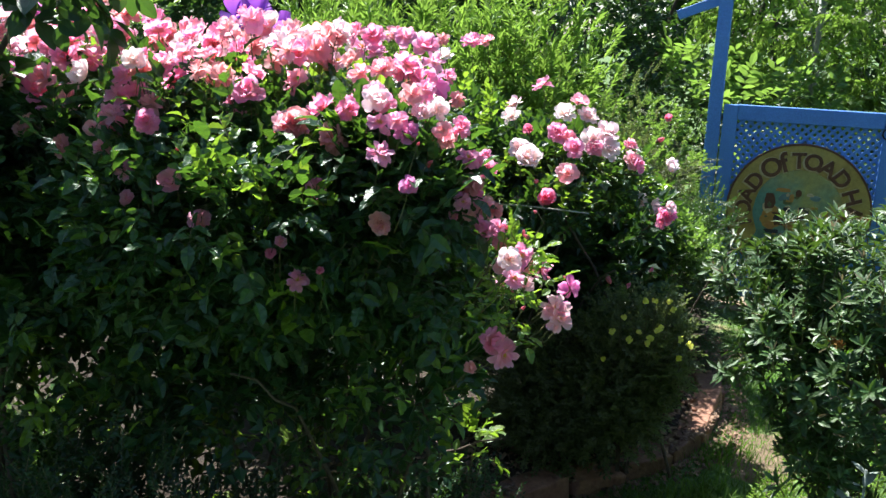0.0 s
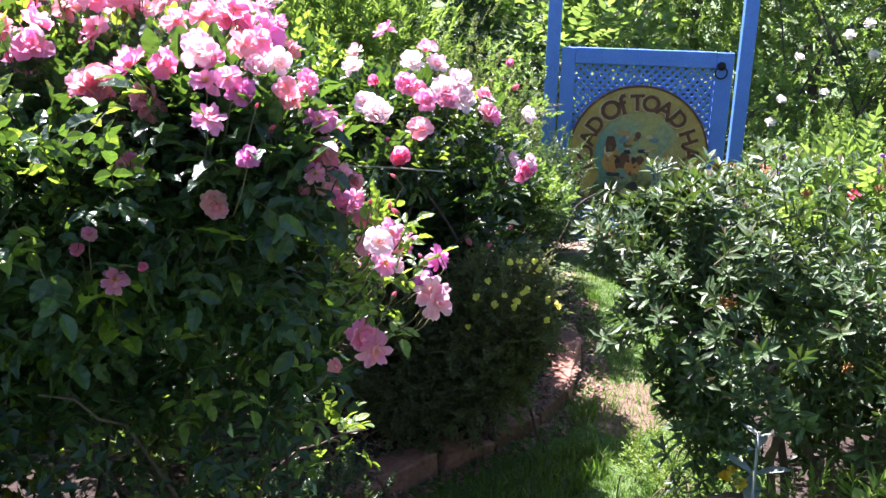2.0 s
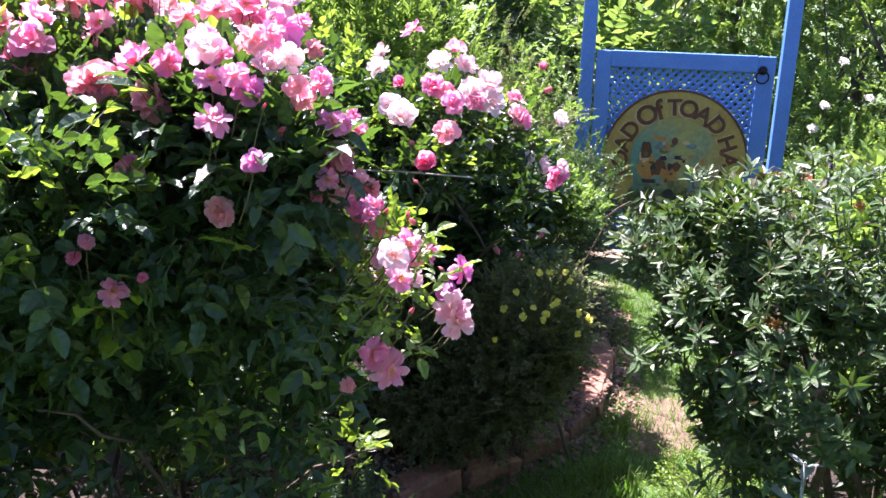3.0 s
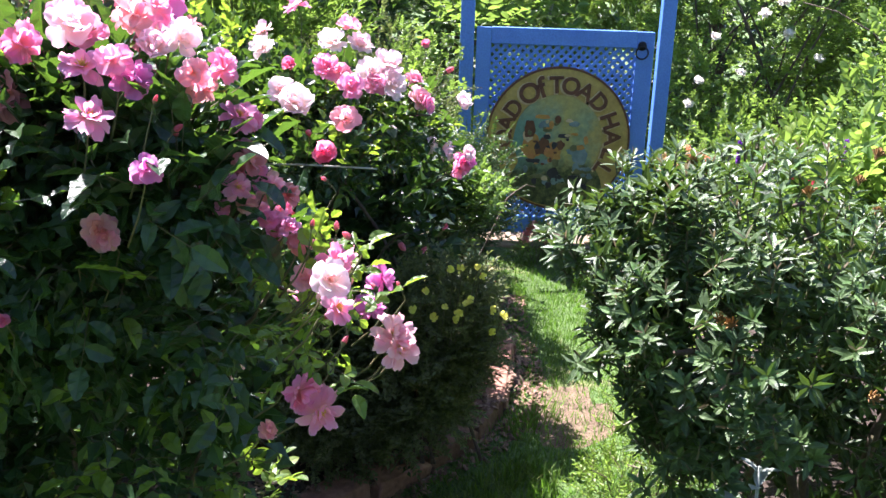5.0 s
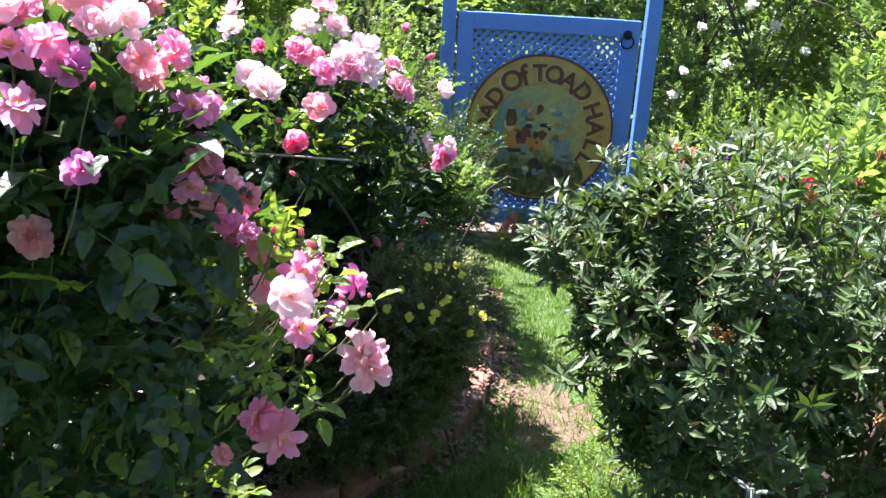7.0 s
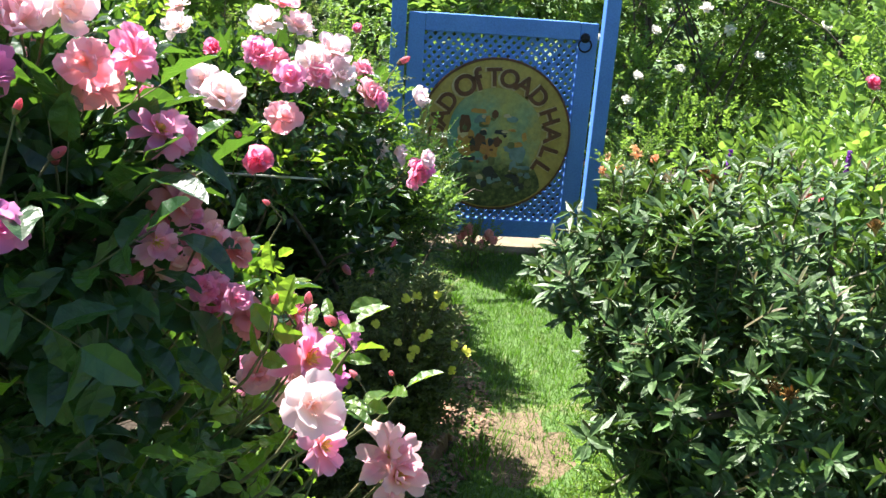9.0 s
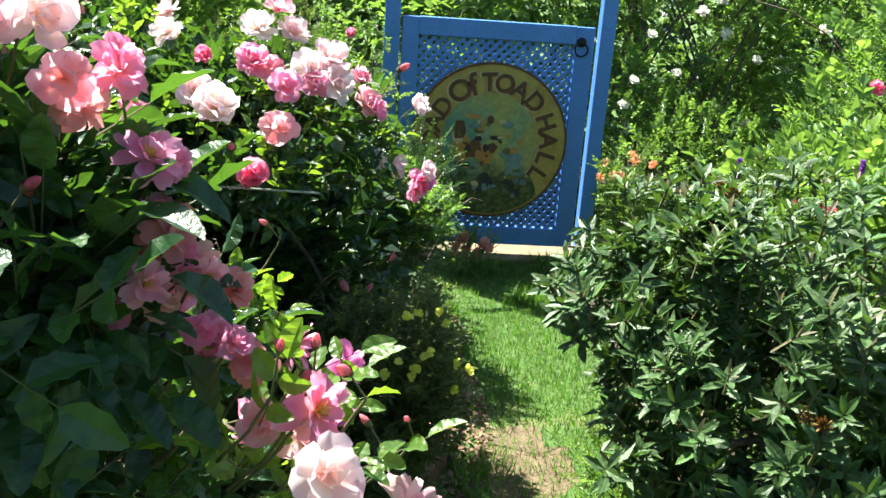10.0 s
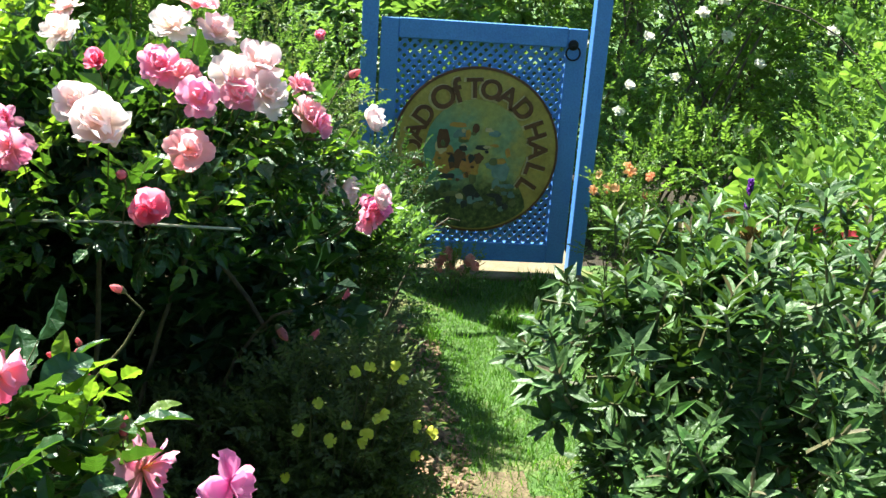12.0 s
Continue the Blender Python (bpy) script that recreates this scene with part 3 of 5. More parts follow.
def scene_mat():
    """The painted ground of the sign: teal sky that warms to yellow, dark meadow below."""
    m, nt, p, out = base_mat("sign_scene")
    tc = nt.nodes.new("ShaderNodeTexCoord")
    sep = nt.nodes.new("ShaderNodeSeparateXYZ")
    nt.links.new(tc.outputs["Object"], sep.inputs[0])

    def span(sock, lo, hi):
        r = nt.nodes.new("ShaderNodeMapRange")
        r.inputs["From Min"].default_value, r.inputs["From Max"].default_value = lo, hi
        nt.links.new(sock, r.inputs["Value"])
        return r.outputs[0]

    def shaken(sock, n, amount):
        a = nt.nodes.new("ShaderNodeMath")
        a.operation = "MULTIPLY_ADD"
        a.inputs[1].default_value = amount
        nt.links.new(n, a.inputs[0])
        nt.links.new(sock, a.inputs[2])
        return a.outputs[0]

    rough_n, fine_n = noise_tex(nt, 9, 6.0, 0.7), noise_tex(nt, 45, 4.0)
    x, z = shaken(sep.outputs["X"], rough_n, 0.30), shaken(sep.outputs["Z"], rough_n, 0.22)
    sky_c = ramp(nt, span(x, -0.08, 0.38), [(0.0, (0.10, 0.22, 0.17)), (0.35, (0.15, 0.27, 0.19)), (0.6, (0.36, 0.33, 0.10)), (0.8, (0.20, 0.28, 0.16)), (1.0, (0.33, 0.27, 0.08))])
    high = mix_col(nt, ramp(nt, span(z, 0.20, 0.34), [(0.0, (0, 0, 0)), (1.0, (0.8, 0.8, 0.8))]), sky_c, (0.34, 0.29, 0.08))
    land = ramp(nt, fine_n, [(0.3, (0.018, 0.03, 0.012)), (0.55, (0.07, 0.09, 0.03)), (0.75, (0.20, 0.18, 0.06))])
    c = mix_col(nt, ramp(nt, span(z, -0.07, 0.0), [(0.0, (1, 1, 1)), (1.0, (0, 0, 0))]), high, land)
    c = mix_col(nt, 0.35, c, ramp(nt, fine_n, [(0.3, (0.2, 0.2, 0.2)), (0.7, (0.8, 0.8, 0.75))]), "OVERLAY")
    nt.links.new(c, p.inputs["Base Color"])
    p.inputs["Roughness"].default_value = 0.4
    bump(nt, p, fine_n, 0.3, 0.002)
    return m


def painted_field():
    """The painted field inside the lettering; its meadow runs down to the rim."""
    bm = bmesh.new()
    rim = []
    for i in range(96):
        a = 2 * math.pi * i / 96
        low = min(1.0, max(0.0, (-math.sin(a) - 0.52) / 0.22))
        q = SR * (0.62 + 0.34 * low * low * (3 - 2 * low)) * (1 + 0.05 * noise.noise(Vector((math.cos(a) * 2, math.sin(a) * 2, 5.0))) * (1 - low))
        rim.append((q * math.cos(a), q * math.sin(a)))
    front = [bm.verts.new((x, -0.008, z)) for x, z in rim]
    back = [bm.verts.new((x, -0.004, z)) for x, z in rim]
    bm.faces.new(front)
    bm.faces.new(list(reversed(back)))
    for i in range(96):
        bm.faces.new((front[i], back[i], back[(i + 1) % 96], front[(i + 1) % 96]))
    bmesh.ops.recalc_face_normals(bm, faces=bm.faces[:])
    return bm


picture = part("picture", painted_field(), scene_mat(), sign, "faded teal and ochre painted scene")
# loose brush marks: name, size, squash, place, paint
DABS = [("ochre_patch", 0.060, 1.2, (-0.135, -0.045), OCHRE), ("ochre_patch", 0.046, 1.1, (-0.02, -0.062), OCHRE), ("ochre_patch", 0.03, 1.4, (-0.155, 0.02), CREAM), ("brown_patch", 0.036, 1.5, (-0.15, 0.05), BROWN),
        ("brown_patch", 0.040, 1.3, (-0.075, -0.035), BROWN), ("red_patch", 0.026, 1.2, (0.015, -0.03), BROWN), ("brown_patch", 0.048, 0.3, (-0.085, 0.118), OCHRE), ("grey_patch", 0.046, 0.62, (-0.07, 0.075), BLUEGREY), ("grey_patch", 0.03, 0.6, (-0.055, 0.052), MEADOW),
        ("pale_patch", 0.011, 1.0, (-0.058, 0.092), CREAM), ("pale_patch", 0.016, 0.9, (-0.052, 0.022), CREAM), ("dark_patch", 0.022, 0.7, (-0.055, 0.012), INK), ("dark_patch", 0.036, 0.36, (0.03, 0.018), INK), ("pale_patch", 0.02, 0.4, (0.052, 0.022), CREAM),
        ("dark_patch", 0.016, 2.2, (-0.105, -0.05), INK), ("dark_patch", 0.014, 2.4, (-0.048, -0.06), INK), ("dark_patch", 0.05, 0.28, (-0.12, -0.118), INK), ("grey_patch", 0.03, 0.4, (-0.06, -0.122), BLUEGREY), ("dark_patch", 0.034, 1.0, (-0.012, -0.185), INK), ("blue_patch", 0.028, 0.8, (0.0, -0.225), BLUEGREY),
        ("teal_patch", 0.046, 1.1, (0.125, -0.085), BLUEGREY), ("teal_patch", 0.03, 0.6, (0.075, -0.062), BLUEGREY), ("teal_patch", 0.02, 1.8, (0.105, -0.15), BLUEGREY), ("red_patch", 0.03, 0.5, (0.12, -0.04), OCHRE), ("ochre_patch", 0.014, 1.8, (0.15, 0.0), OCHRE), ("grey_patch", 0.05, 0.22, (0.15, -0.155), BLUEGREY),
        ("teal_patch", 0.034, 0.5, (0.085, 0.085), BLUEGREY), ("pale_patch", 0.022, 0.5, (0.055, 0.10), CREAM), ("dark_patch", 0.04, 0.3, (0.10, -0.2), INK), ("brown_patch", 0.05, 0.3, (-0.09, -0.2), MEADOW)]
for k, (name, r, sq, at, mat) in enumerate(DABS):
    part(name, disc(r * 0.85, -0.0105 - k * 0.00008, -0.008, sq, 40, 0.35, k * 3.7 + 1.0, at), mat, picture)
rng = np.random.default_rng(15)
for k in range(46):
    if k < 22:
        at, mats = (rng.normal(-0.06, 0.07), rng.normal(-0.02, 0.07)), (OCHRE, BROWN, INK, CREAM, MEADOW, OCHRE)
    else:
        at, mats = (rng.uniform(-0.17, 0.19), rng.uniform(-0.27, -0.14)), (MEADOW, INK, CREAM, BLUEGREY, MEADOW, INK)
    part("brush_mark", disc(rng.uniform(0.006, 0.019), -0.0135 - k * 0.00005, -0.008, rng.uniform(0.3, 1.8), 18, 0.4, k * 2.3, at), mats[int(rng.integers(0, 6))], picture)


def letter(ch, size, deg, radius, lean=0.0):
    cu = bpy.data.curves.new("letter", "FONT")
    cu.body = ch
    cu.size = size
    cu.align_x, cu.align_y = "CENTER", "CENTER"
    cu.extrude = 0.004
    cu.offset = 0.0036
    tmp = new("letter", cu)
    bpy.context.view_layer.update()
    me = bpy.data.meshes.new_from_object(tmp.evaluated_get(bpy.context.evaluated_depsgraph_get()))
    bpy.data.objects.remove(tmp)
    a = radians(deg)
    base = Matrix.Translation((radius * math.sin(a), -0.0085, radius * math.cos(a))) @ Matrix.Rotation(a + radians(lean), 4, "Y") @ Matrix.Rotation(math.pi / 2, 4, "X")
    me.materials.append(BROWN)
    child("letter", me, sign, base)
    shade = me.copy()
    shade.materials.clear()
    shade.materials.append(CREAM)
    child("letter_outline", shade, sign, Matrix.Translation((-0.005, 0.003, -0.004)) @ base @ Matrix.Diagonal((1.1, 1.08, 1, 1)))


RL = SR * 0.75
for ch, deg in zip("TOAD", (-107, -91, -74, -57)):
    letter(ch, 0.118, deg, RL)
letter("O", 0.14, -34, RL)
letter("f", 0.15, -20.5, RL)
for ch, deg in zip("TOAD", (-4.5, 10.5, 27, 45)):
    letter(ch, 0.12, deg, RL)
for ch, deg in zip("HALL", (68, 86, 104, 121)):
    letter(ch, 0.12, deg, RL)


# ---- leaves, twigs and flowers to build plants from ----
def twig(rng, length, count, size, width, mi=0, spread=60.0, fine=False, fold=0.25, droop=0.15, end=True, stem=0.0012, pairs=True):
    """A twig along +y with leaves on both sides; leaves take material mi, the stem material 1."""
    out = [stick((0, 0, 0), (0, length, 0), stem, stem * 0.5)]
    for i in range(count):
        u = (i // 2 + 0.6) / (count / 2 + 0.4) if pairs else (i + 0.5) / count
        a = radians(spread + rng.normal(0, 12)) * (1 if i % 2 else -1)
        s = size * rng.uniform(0.75, 1.1)
        lf = leaf(s, width * s / size, fold, droop, mi, fine)
        out.append(moved(lf, rot(rng.normal(0.1, 0.25), rng.normal(0, 0.3), a), (0, length * u, 0)))
    if end:
        out.append(moved(leaf(size * 1.1, width * 1.1, fold, droop, mi, fine), rot(rng.normal(0, 0.2), 0, 0), (0, length, 0)))
    return cat(out)


def whorl(rng, count, size, width, mi=0, young=0.5, fine=True):
    """A rosette of long leaves round the end of a shoot that grows along +z."""
    out = [stick((0, 0, -0.04), (0, 0, 0.008), 0.0026, 0.002)]
    brown = young > 0.9
    for i in range(count):
        a = i * 2.4 + rng.normal(0, 0.2)
        u = i / count
        tilt = 0.2 + 1.0 * u * young + rng.normal(0, 0.12)
        s = size * rng.uniform(0.8, 1.12) * (1 - 0.25 * u)
        young_one = brown and u > 0.74
        out.append(moved(leaf(s * (0.8 if young_one else 1.0), width * s / size * (0.5 if young_one else 1.0), 0.14, 0.14, 2 if young_one else mi, fine), rot(0, 0, a) @ rot(tilt, 0, 0), (0, 0, -0.02 + 0.03 * u)))
    return cat(out)


def petal(rng, length, width, tilt, cup, ruffle=0.16, nu=5, nv=6):
    """One petal from the origin outwards along +y, wavy, with a shallow notch at its tip."""
    v, y, z = [], 0.0, 0.0
    step = 1.0 / (nv - 1)
    wave, phase, twist = rng.uniform(2.2, 4.2), rng.uniform(0, 6.28), rng.normal(0, 0.22)
    notch, curl = rng.uniform(0.02, 0.13), rng.uniform(-0.5, 0.35)
    for j in range(nv):
        t = j * step
        if j:
            ang = tilt + cup * (t - 0.4) + curl * max(0.0, t - 0.6) * 2.0
            y += math.cos(ang) * length * step
            z += math.sin(ang) * length * step
        wv = width * (0.18, 0.52, 0.80, 0.97, 0.98, 0.70)[j] / 2
        for i in range(nu):
            u = -1 + 2 * i / (nu - 1)
            b = ruffle * width * (0.8 * math.sin(u * wave + phase + t) + rng.normal(0, 0.07)) * t * t + twist * u * wv * t
            back = length * t ** 5 * (0.13 * u * u + notch * math.exp(-(u * 3) ** 2))
            v.append((u * wv, y - back, z + 0.24 * u * u * wv + b))
    f = []
    for j in range(nv - 1):
        for i in range(nu - 1):
            a = j * nu + i
            f += [(a, a + 1, a + nu + 1), (a, a + nu + 1, a + nu)]
    return np.array(v), np.array(f), np.zeros(len(f), int)


def bloom(rng, rings, size=0.045):
    """A flower that faces +z, of rings (petals, tilt in degrees, length, width, cup)."""
    out = []
    for n, tilt, ln, w, cup in rings:
        a0 = rng.uniform(0, 6.28)
        for i in range(n):
            p = petal(rng, ln * rng.uniform(0.88, 1.08), w * rng.uniform(0.9, 1.1), radians(tilt + rng.normal(0, 13)), cup)
            out.append(moved(p, rot(0, 0, a0 + i * 6.283 / n + rng.normal(0, 0.15)), (0, 0, 0.02 * ln)))
    v, f, m = cat(out)
    return v * size, f, m


DOUBLE = [(9, -4, 1.0, 0.60, 0.1), (9, 20, 0.95, 0.56, 0.3), (9, 44, 0.78, 0.5, 0.5), (8, 66, 0.55, 0.4, 0.7)]
CUPPED = [(5, 22, 1.0, 1.05, 1.0), (5, 46, 0.92, 0.95, 1.2), (4, 70, 0.75, 0.75, 1.2)]
LOOSE = [(6, 8, 1.0, 0.86, 0.3), (6, 36, 0.9, 0.72, 0.6), (5, 62, 0.6, 0.55, 0.8)]
OPEN = [(7, 0, 1.0, 0.52, -0.3), (6, 18, 0.9, 0.46, 0.1), (5, 40, 0.6, 0.4, 0.4)]
RAGGED = [(6, -25, 1.0, 0.75, -0.6), (6, 5, 0.95, 0.7, -0.3), (6, 45, 0.7, 0.55, 0.3)]
SMALL5 = [(5, 25, 1.0, 0.72, 0.6)]


def flower_meshes(name, kinds, mat, seed, size):
    rng = np.random.default_rng(seed)
    made = []
    for k in kinds:
        v, f, m = bloom(rng, k, size)
        made.append(mesh_from(name, v, f, [mat], None, True))
    return made


def lathe(profile, mi, sides=8):
    v = [(r * math.cos(a), r * math.sin(a), z) for r, z in profile for a in (2 * math.pi * i / sides for i in range(sides))]
    f = []
    for j in range(len(profile) - 1):
        for i in range(sides):
            a, b = j * sides + i, j * sides + (i + 1) % sides
            f += [(a, b, b + sides), (a, b + sides, a + sides)]
    return np.array(v), np.array(f), np.full(len(f), mi)


def bud_mesh(mat, size=0.0052):
    b = lathe([(0.0, -1.0), (0.5, -0.9), (0.5, -0.5), (0.75, 0.0), (0.8, 0.6), (0.6, 1.4), (0.25, 2.0), (0.0, 2.2)], 0)
    c = lathe([(0.0, -1.5), (0.42, -1.35), (0.6, -0.9), (0.95, -0.1)], 1)
    sep = [moved(leaf(2.3, 0.65, 0.1, 0.1, 1, False), rot(0, 0, i * 1.2566) @ rot(1.28, 0, 0), (0, 0, -0.8)) for i in range(5)]
    v, f, m = cat([b, c] + sep)
    return mesh_from("rose_bud", v * size, f, [mat, STEM], m, True)


PINK_BLOOMS = flower_meshes("rose_bloom", [DOUBLE, LOOSE, RAGGED, DOUBLE, RAGGED, LOOSE], PINK, 21, 0.034)
PALE_BLOOMS = flower_meshes("rose_bloom", [LOOSE, CUPPED, LOOSE], PALE_PINK, 22, 0.037)
OPEN_BLOOMS = flower_meshes("rose_bloom", [OPEN, OPEN], PINK, 23, 0.040)
PALE_OPEN = flower_meshes("rose_bloom", [OPEN], PALE_PINK, 27, 0.046)
MAUVE_BLOOMS = flower_meshes("rose_bloom", [RAGGED], MAUVE, 24, 0.040)
DEEP_BLOOMS = flower_meshes("rose_bloom", [CUPPED, LOOSE], HOT_PINK, 29, 0.028)
SPENT_BLOOMS = flower_meshes("rose_bloom", [RAGGED, LOOSE, RAGGED], SPENT, 25, 0.03)
WHITE_BLOOMS = flower_meshes("rose_bloom", [CUPPED, DOUBLE], WHITE, 26, 0.05)
YELLOW_FLOWERS = flower_meshes("yellow_flower", [SMALL5], YELLOW, 28, 0.0135)
BUD = bud_mesh(petal_mat("bud_petal", [(0.0, (0.60, 0.08, 0.14)), (1.0, (0.78, 0.32, 0.38))], (0.8, 0.25, 0.28)))
sv, sf, sm = cat([stick((0, 0, 0), (0.010 * math.cos(a) * q, 0.010 * math.sin(a) * q, 0.011), 0.0009, 0.0012, 0) for q in (0.4, 0.9) for a in (i * 0.785 for i in range(8))])
STAMENS = mesh_from("stamen_tuft", sv, sf, [STAMEN], None)
KINDS = {"pink": PINK_BLOOMS, "pale": PALE_BLOOMS, "open": OPEN_BLOOMS, "paleopen": PALE_OPEN, "mauve": MAUVE_BLOOMS, "deep": DEEP_BLOOMS, "spent": SPENT_BLOOMS, "white": WHITE_BLOOMS, "yellow": YELLOW_FLOWERS, "bud": [BUD]}


def facing(d, spin, s=1.0):
    """A turn with +z along d."""
    q = Vector(d).to_track_quat("Z", "Y")
    return q.to_matrix().to_4x4() @ Matrix.Rotation(spin, 4, "Z") @ Matrix.Diagonal((s, s, s, 1))


def add_blooms(bush, items, rng, core, stems):
    """items: (kind, place, facing, size). Each bloom hangs on a stalk that runs towards the bush's core."""
    for kind, p, d, s in items:
        ms = KINDS[kind]
        ob = child("yellow_flower" if kind == "yellow" else "rose_bud" if kind == "bud" else "rose_bloom", ms[int(rng.integers(0, len(ms)))], bush, Matrix.Translation(p) @ facing(d, rng.uniform(0, 6.28), s))
        if kind in ("open", "paleopen"):
            child("stamen_tuft", STAMENS, ob)
        dn = np.array(d, float) / np.linalg.norm(d)
        a = np.array(p) - dn * 0.004 * s
        toward = np.array(core) - a
        toward = toward / np.linalg.norm(toward)
        b = a - dn * 0.022 + np.array((0, 0, -0.012))
        c = b + toward * 0.02 + np.array((0, 0, -0.022))
        e = c + toward * 0.035 + np.array((0, 0, -0.02))
        stems.append(tube([a, (a + b) / 2, b, c, e], 0.0009, 0.0014, 0, 4))


def foliage(name, parent, templates, blobs, n, seed, mats, size=(0.8, 1.2), inner=0.6, gap=-0.6, scale=9.0, up=0.45, wild=0.5, roll=0.35, z=False, parts=0, part_name="leaf_spray", part_box=None, label="", avoid=None, power=1.0, keep=None):
    """Leaves strewn over blobs: up to `parts` of them, inside part_box, as pieces of their own, the rest joined."""
    rng = np.random.default_rng(seed)
    p, g = in_blobs(rng, blobs, n, inner, gap, scale, seed, up, wild, power)
    if keep:
        ok = keep(p)
        p, g = p[ok], g[ok]
    if avoid:
        ok = ~inside(p, avoid, 1.0)
        p, g = p[ok], g[ok]
    r = frames_z(g, rng) if z else frames_y(g, roll, rng)
    s = rng.uniform(size[0], size[1], len(p))
    rest = np.ones(len(p), bool)
    if parts:
        lo, hi = np.array(part_box[0]), np.array(part_box[1])
        idx = np.nonzero(((p > lo) & (p < hi)).all(axis=1))[0][:parts]
        rest[idx] = False
        ms = [mesh_from(part_name, v, f, mats, m) for v, f, m in templates]
        for i in idx:
            child(part_name, ms[int(rng.integers(0, len(ms)))], parent, to_matrix(r[i], p[i], s[i]))
    v, f, m = strew(templates, p[rest], r[rest], s[rest], rng)
    child(name, mesh_from(name, v, f, mats, m), parent, None, label, "stuff")
    return p


def canes(parent, pairs, rng, r0=0.006, r1=0.0025, mat=None, name="cane", sag=0.12, n=9):
    """Bent canes from foot to tip, each a part of its own."""
    for a, b in pairs:
        a, b = np.array(a, float), np.array(b, float)
        pts = []
        w = rng.normal(0, 0.010, (n, 3)) + rng.normal(0, 0.03, 3)
        for i in range(n):
            t = i / (n - 1)
            q = a + (b - a) * t
            q[2] = a[2] + (b[2] - a[2]) * math.sin(t * math.pi / 2) ** (1 - sag)
            pts.append(q + w[i] * (t * (1 - t) * 4))
        v, f, m = tube(pts, r0, r1, 0, 6)
        child(name, mesh_from(name, v, f, [mat or BARK], m, True), parent)


tr = np.random.default_rng(40)
ROSE_SPRAY = [twig(tr, 0.085, 4, 0.046, 0.026, 0, 62, 2, 0.2, d) for d in (0.15, 0.35, 0.25, 0.5, 0.1)]
ROSE_SPRAY_LOW = [twig(tr, 0.085, 4, 0.046, 0.030, 0, 62, False, 0.16, 0.2) for _ in range(4)]
FINE_TWIG = [twig(tr, 0.085, 16, 0.016, 0.008, 0, 55, False) for _ in range(4)]
TINY_TWIG = [twig(tr, 0.07, 18, 0.014, 0.008, 0, 60, False, stem=0.0006) for _ in range(4)]
BROAD_TWIG = [twig(tr, 0.10, 6, 0.055, 0.036, 0, 60, True, 0.12, 0.25, pairs=False) for _ in range(4)]
SLIM_TWIG = [twig(tr, 0.16, 14, 0.075, 0.014, 0, 42, False, 0.2, 0.35) for _ in range(4)]
HEDGE_TWIG = [twig(tr, 0.13, 12, 0.042, 0.026, 0, 58, False) for _ in range(4)]
PINNATE = [twig(tr, 0.24, 12, 0.075, 0.034, 0, 66, True, 0.1, 0.2) for _ in range(3)]
WHORL = [whorl(tr, 10, 0.048, 0.0150, 0, y) for y in (0.75, 0.9, 1.25, 0.7, 0.95, 0.85, 0.8)]
WHORL_LOW = [whorl(tr, 8, 0.050, 0.018, 0, y, False) for y in (0.3, 0.6)]

# ---- foreground rose ----
rng = np.random.default_rng(51)
A_CORE = (-0.8, 1.5, 0.8)
A_BLOBS = [((-0.80, 1.42, 1.10), (0.40, 0.34, 0.26)), ((-1.38, 1.50, 1.05), (0.55, 0.45, 0.34)), ((-0.40, 1.25, 1.17), (0.13, 0.13, 0.13)), ((-0.28, 1.24, 1.08), (0.09, 0.08, 0.11)), ((-0.31, 1.55, 0.99), (0.06, 0.09, 0.06))]
A_UNDER = [((-0.80, 1.55, 0.70), (0.42, 0.30, 0.42)), ((-1.4, 1.6, 0.65), (0.6, 0.4, 0.5)), ((-0.44, 1.42, 0.82), (0.15, 0.2, 0.2))]


def flank(p):
    """The rose leans away from the path: its flank runs back from the drooping tip."""
    return (p[:, 0] < -0.25 - 0.42 * (p[:, 1] - 1.15)) | (p[:, 2] < 1.05) & (p[:, 0] < -0.21) | (p[:, 2] < 0.99) & (p[:, 1] < 1.4)


rose_a = thing("rose_bush", "large arching rose bush laden with ruffled pink blooms", "rose bush", group="rose bushes")
foliage("foliage", rose_a, ROSE_SPRAY, A_BLOBS, 4800, 52, [ROSE_LEAF, STEM], (0.5, 1.0), 0.5, -0.75, 9, 0.2, 0.7, roll=0.45, keep=flank, parts=280, part_box=((-0.75, 0.9, 0.85), (0.1, 1.5, 1.5)), label="dense dark green rose leaves")
A_CROWN = [((-0.75, 1.48, 1.30), (0.42, 0.32, 0.07)), ((-1.35, 1.52, 1.30), (0.5, 0.4, 0.08))]
foliage("tip_foliage", rose_a, ROSE_SPRAY, [((-0.45, 1.30, 1.26), (0.13, 0.13, 0.05)), ((-0.33, 1.24, 1.2), (0.07, 0.08, 0.05))], 420, 57, [ROSE_LEAF, STEM], (0.6, 1.1), 0.1, -2, 8, 0.3, 0.5, roll=0.3, keep=flank)
foliage("crown_foliage", rose_a, ROSE_SPRAY, A_CROWN, 2300, 56, [ROSE_LEAF, STEM], (0.4, 0.8), 0.1, -2, 8, 0.3, 0.5, roll=0.25, keep=flank, label="leaves packed under the blooms")
foliage("tip_young_foliage", rose_a, ROSE_SPRAY, [((-0.17, 1.25, 1.05), (0.06, 0.08, 0.11)), ((-0.25, 1.6, 1.0), (0.05, 0.07, 0.05))], 58, 58, [ROSE_LEAF_LIGHT, STEM], (0.35, 0.65), 0.3, -2, 8, 0.6, 0.7)
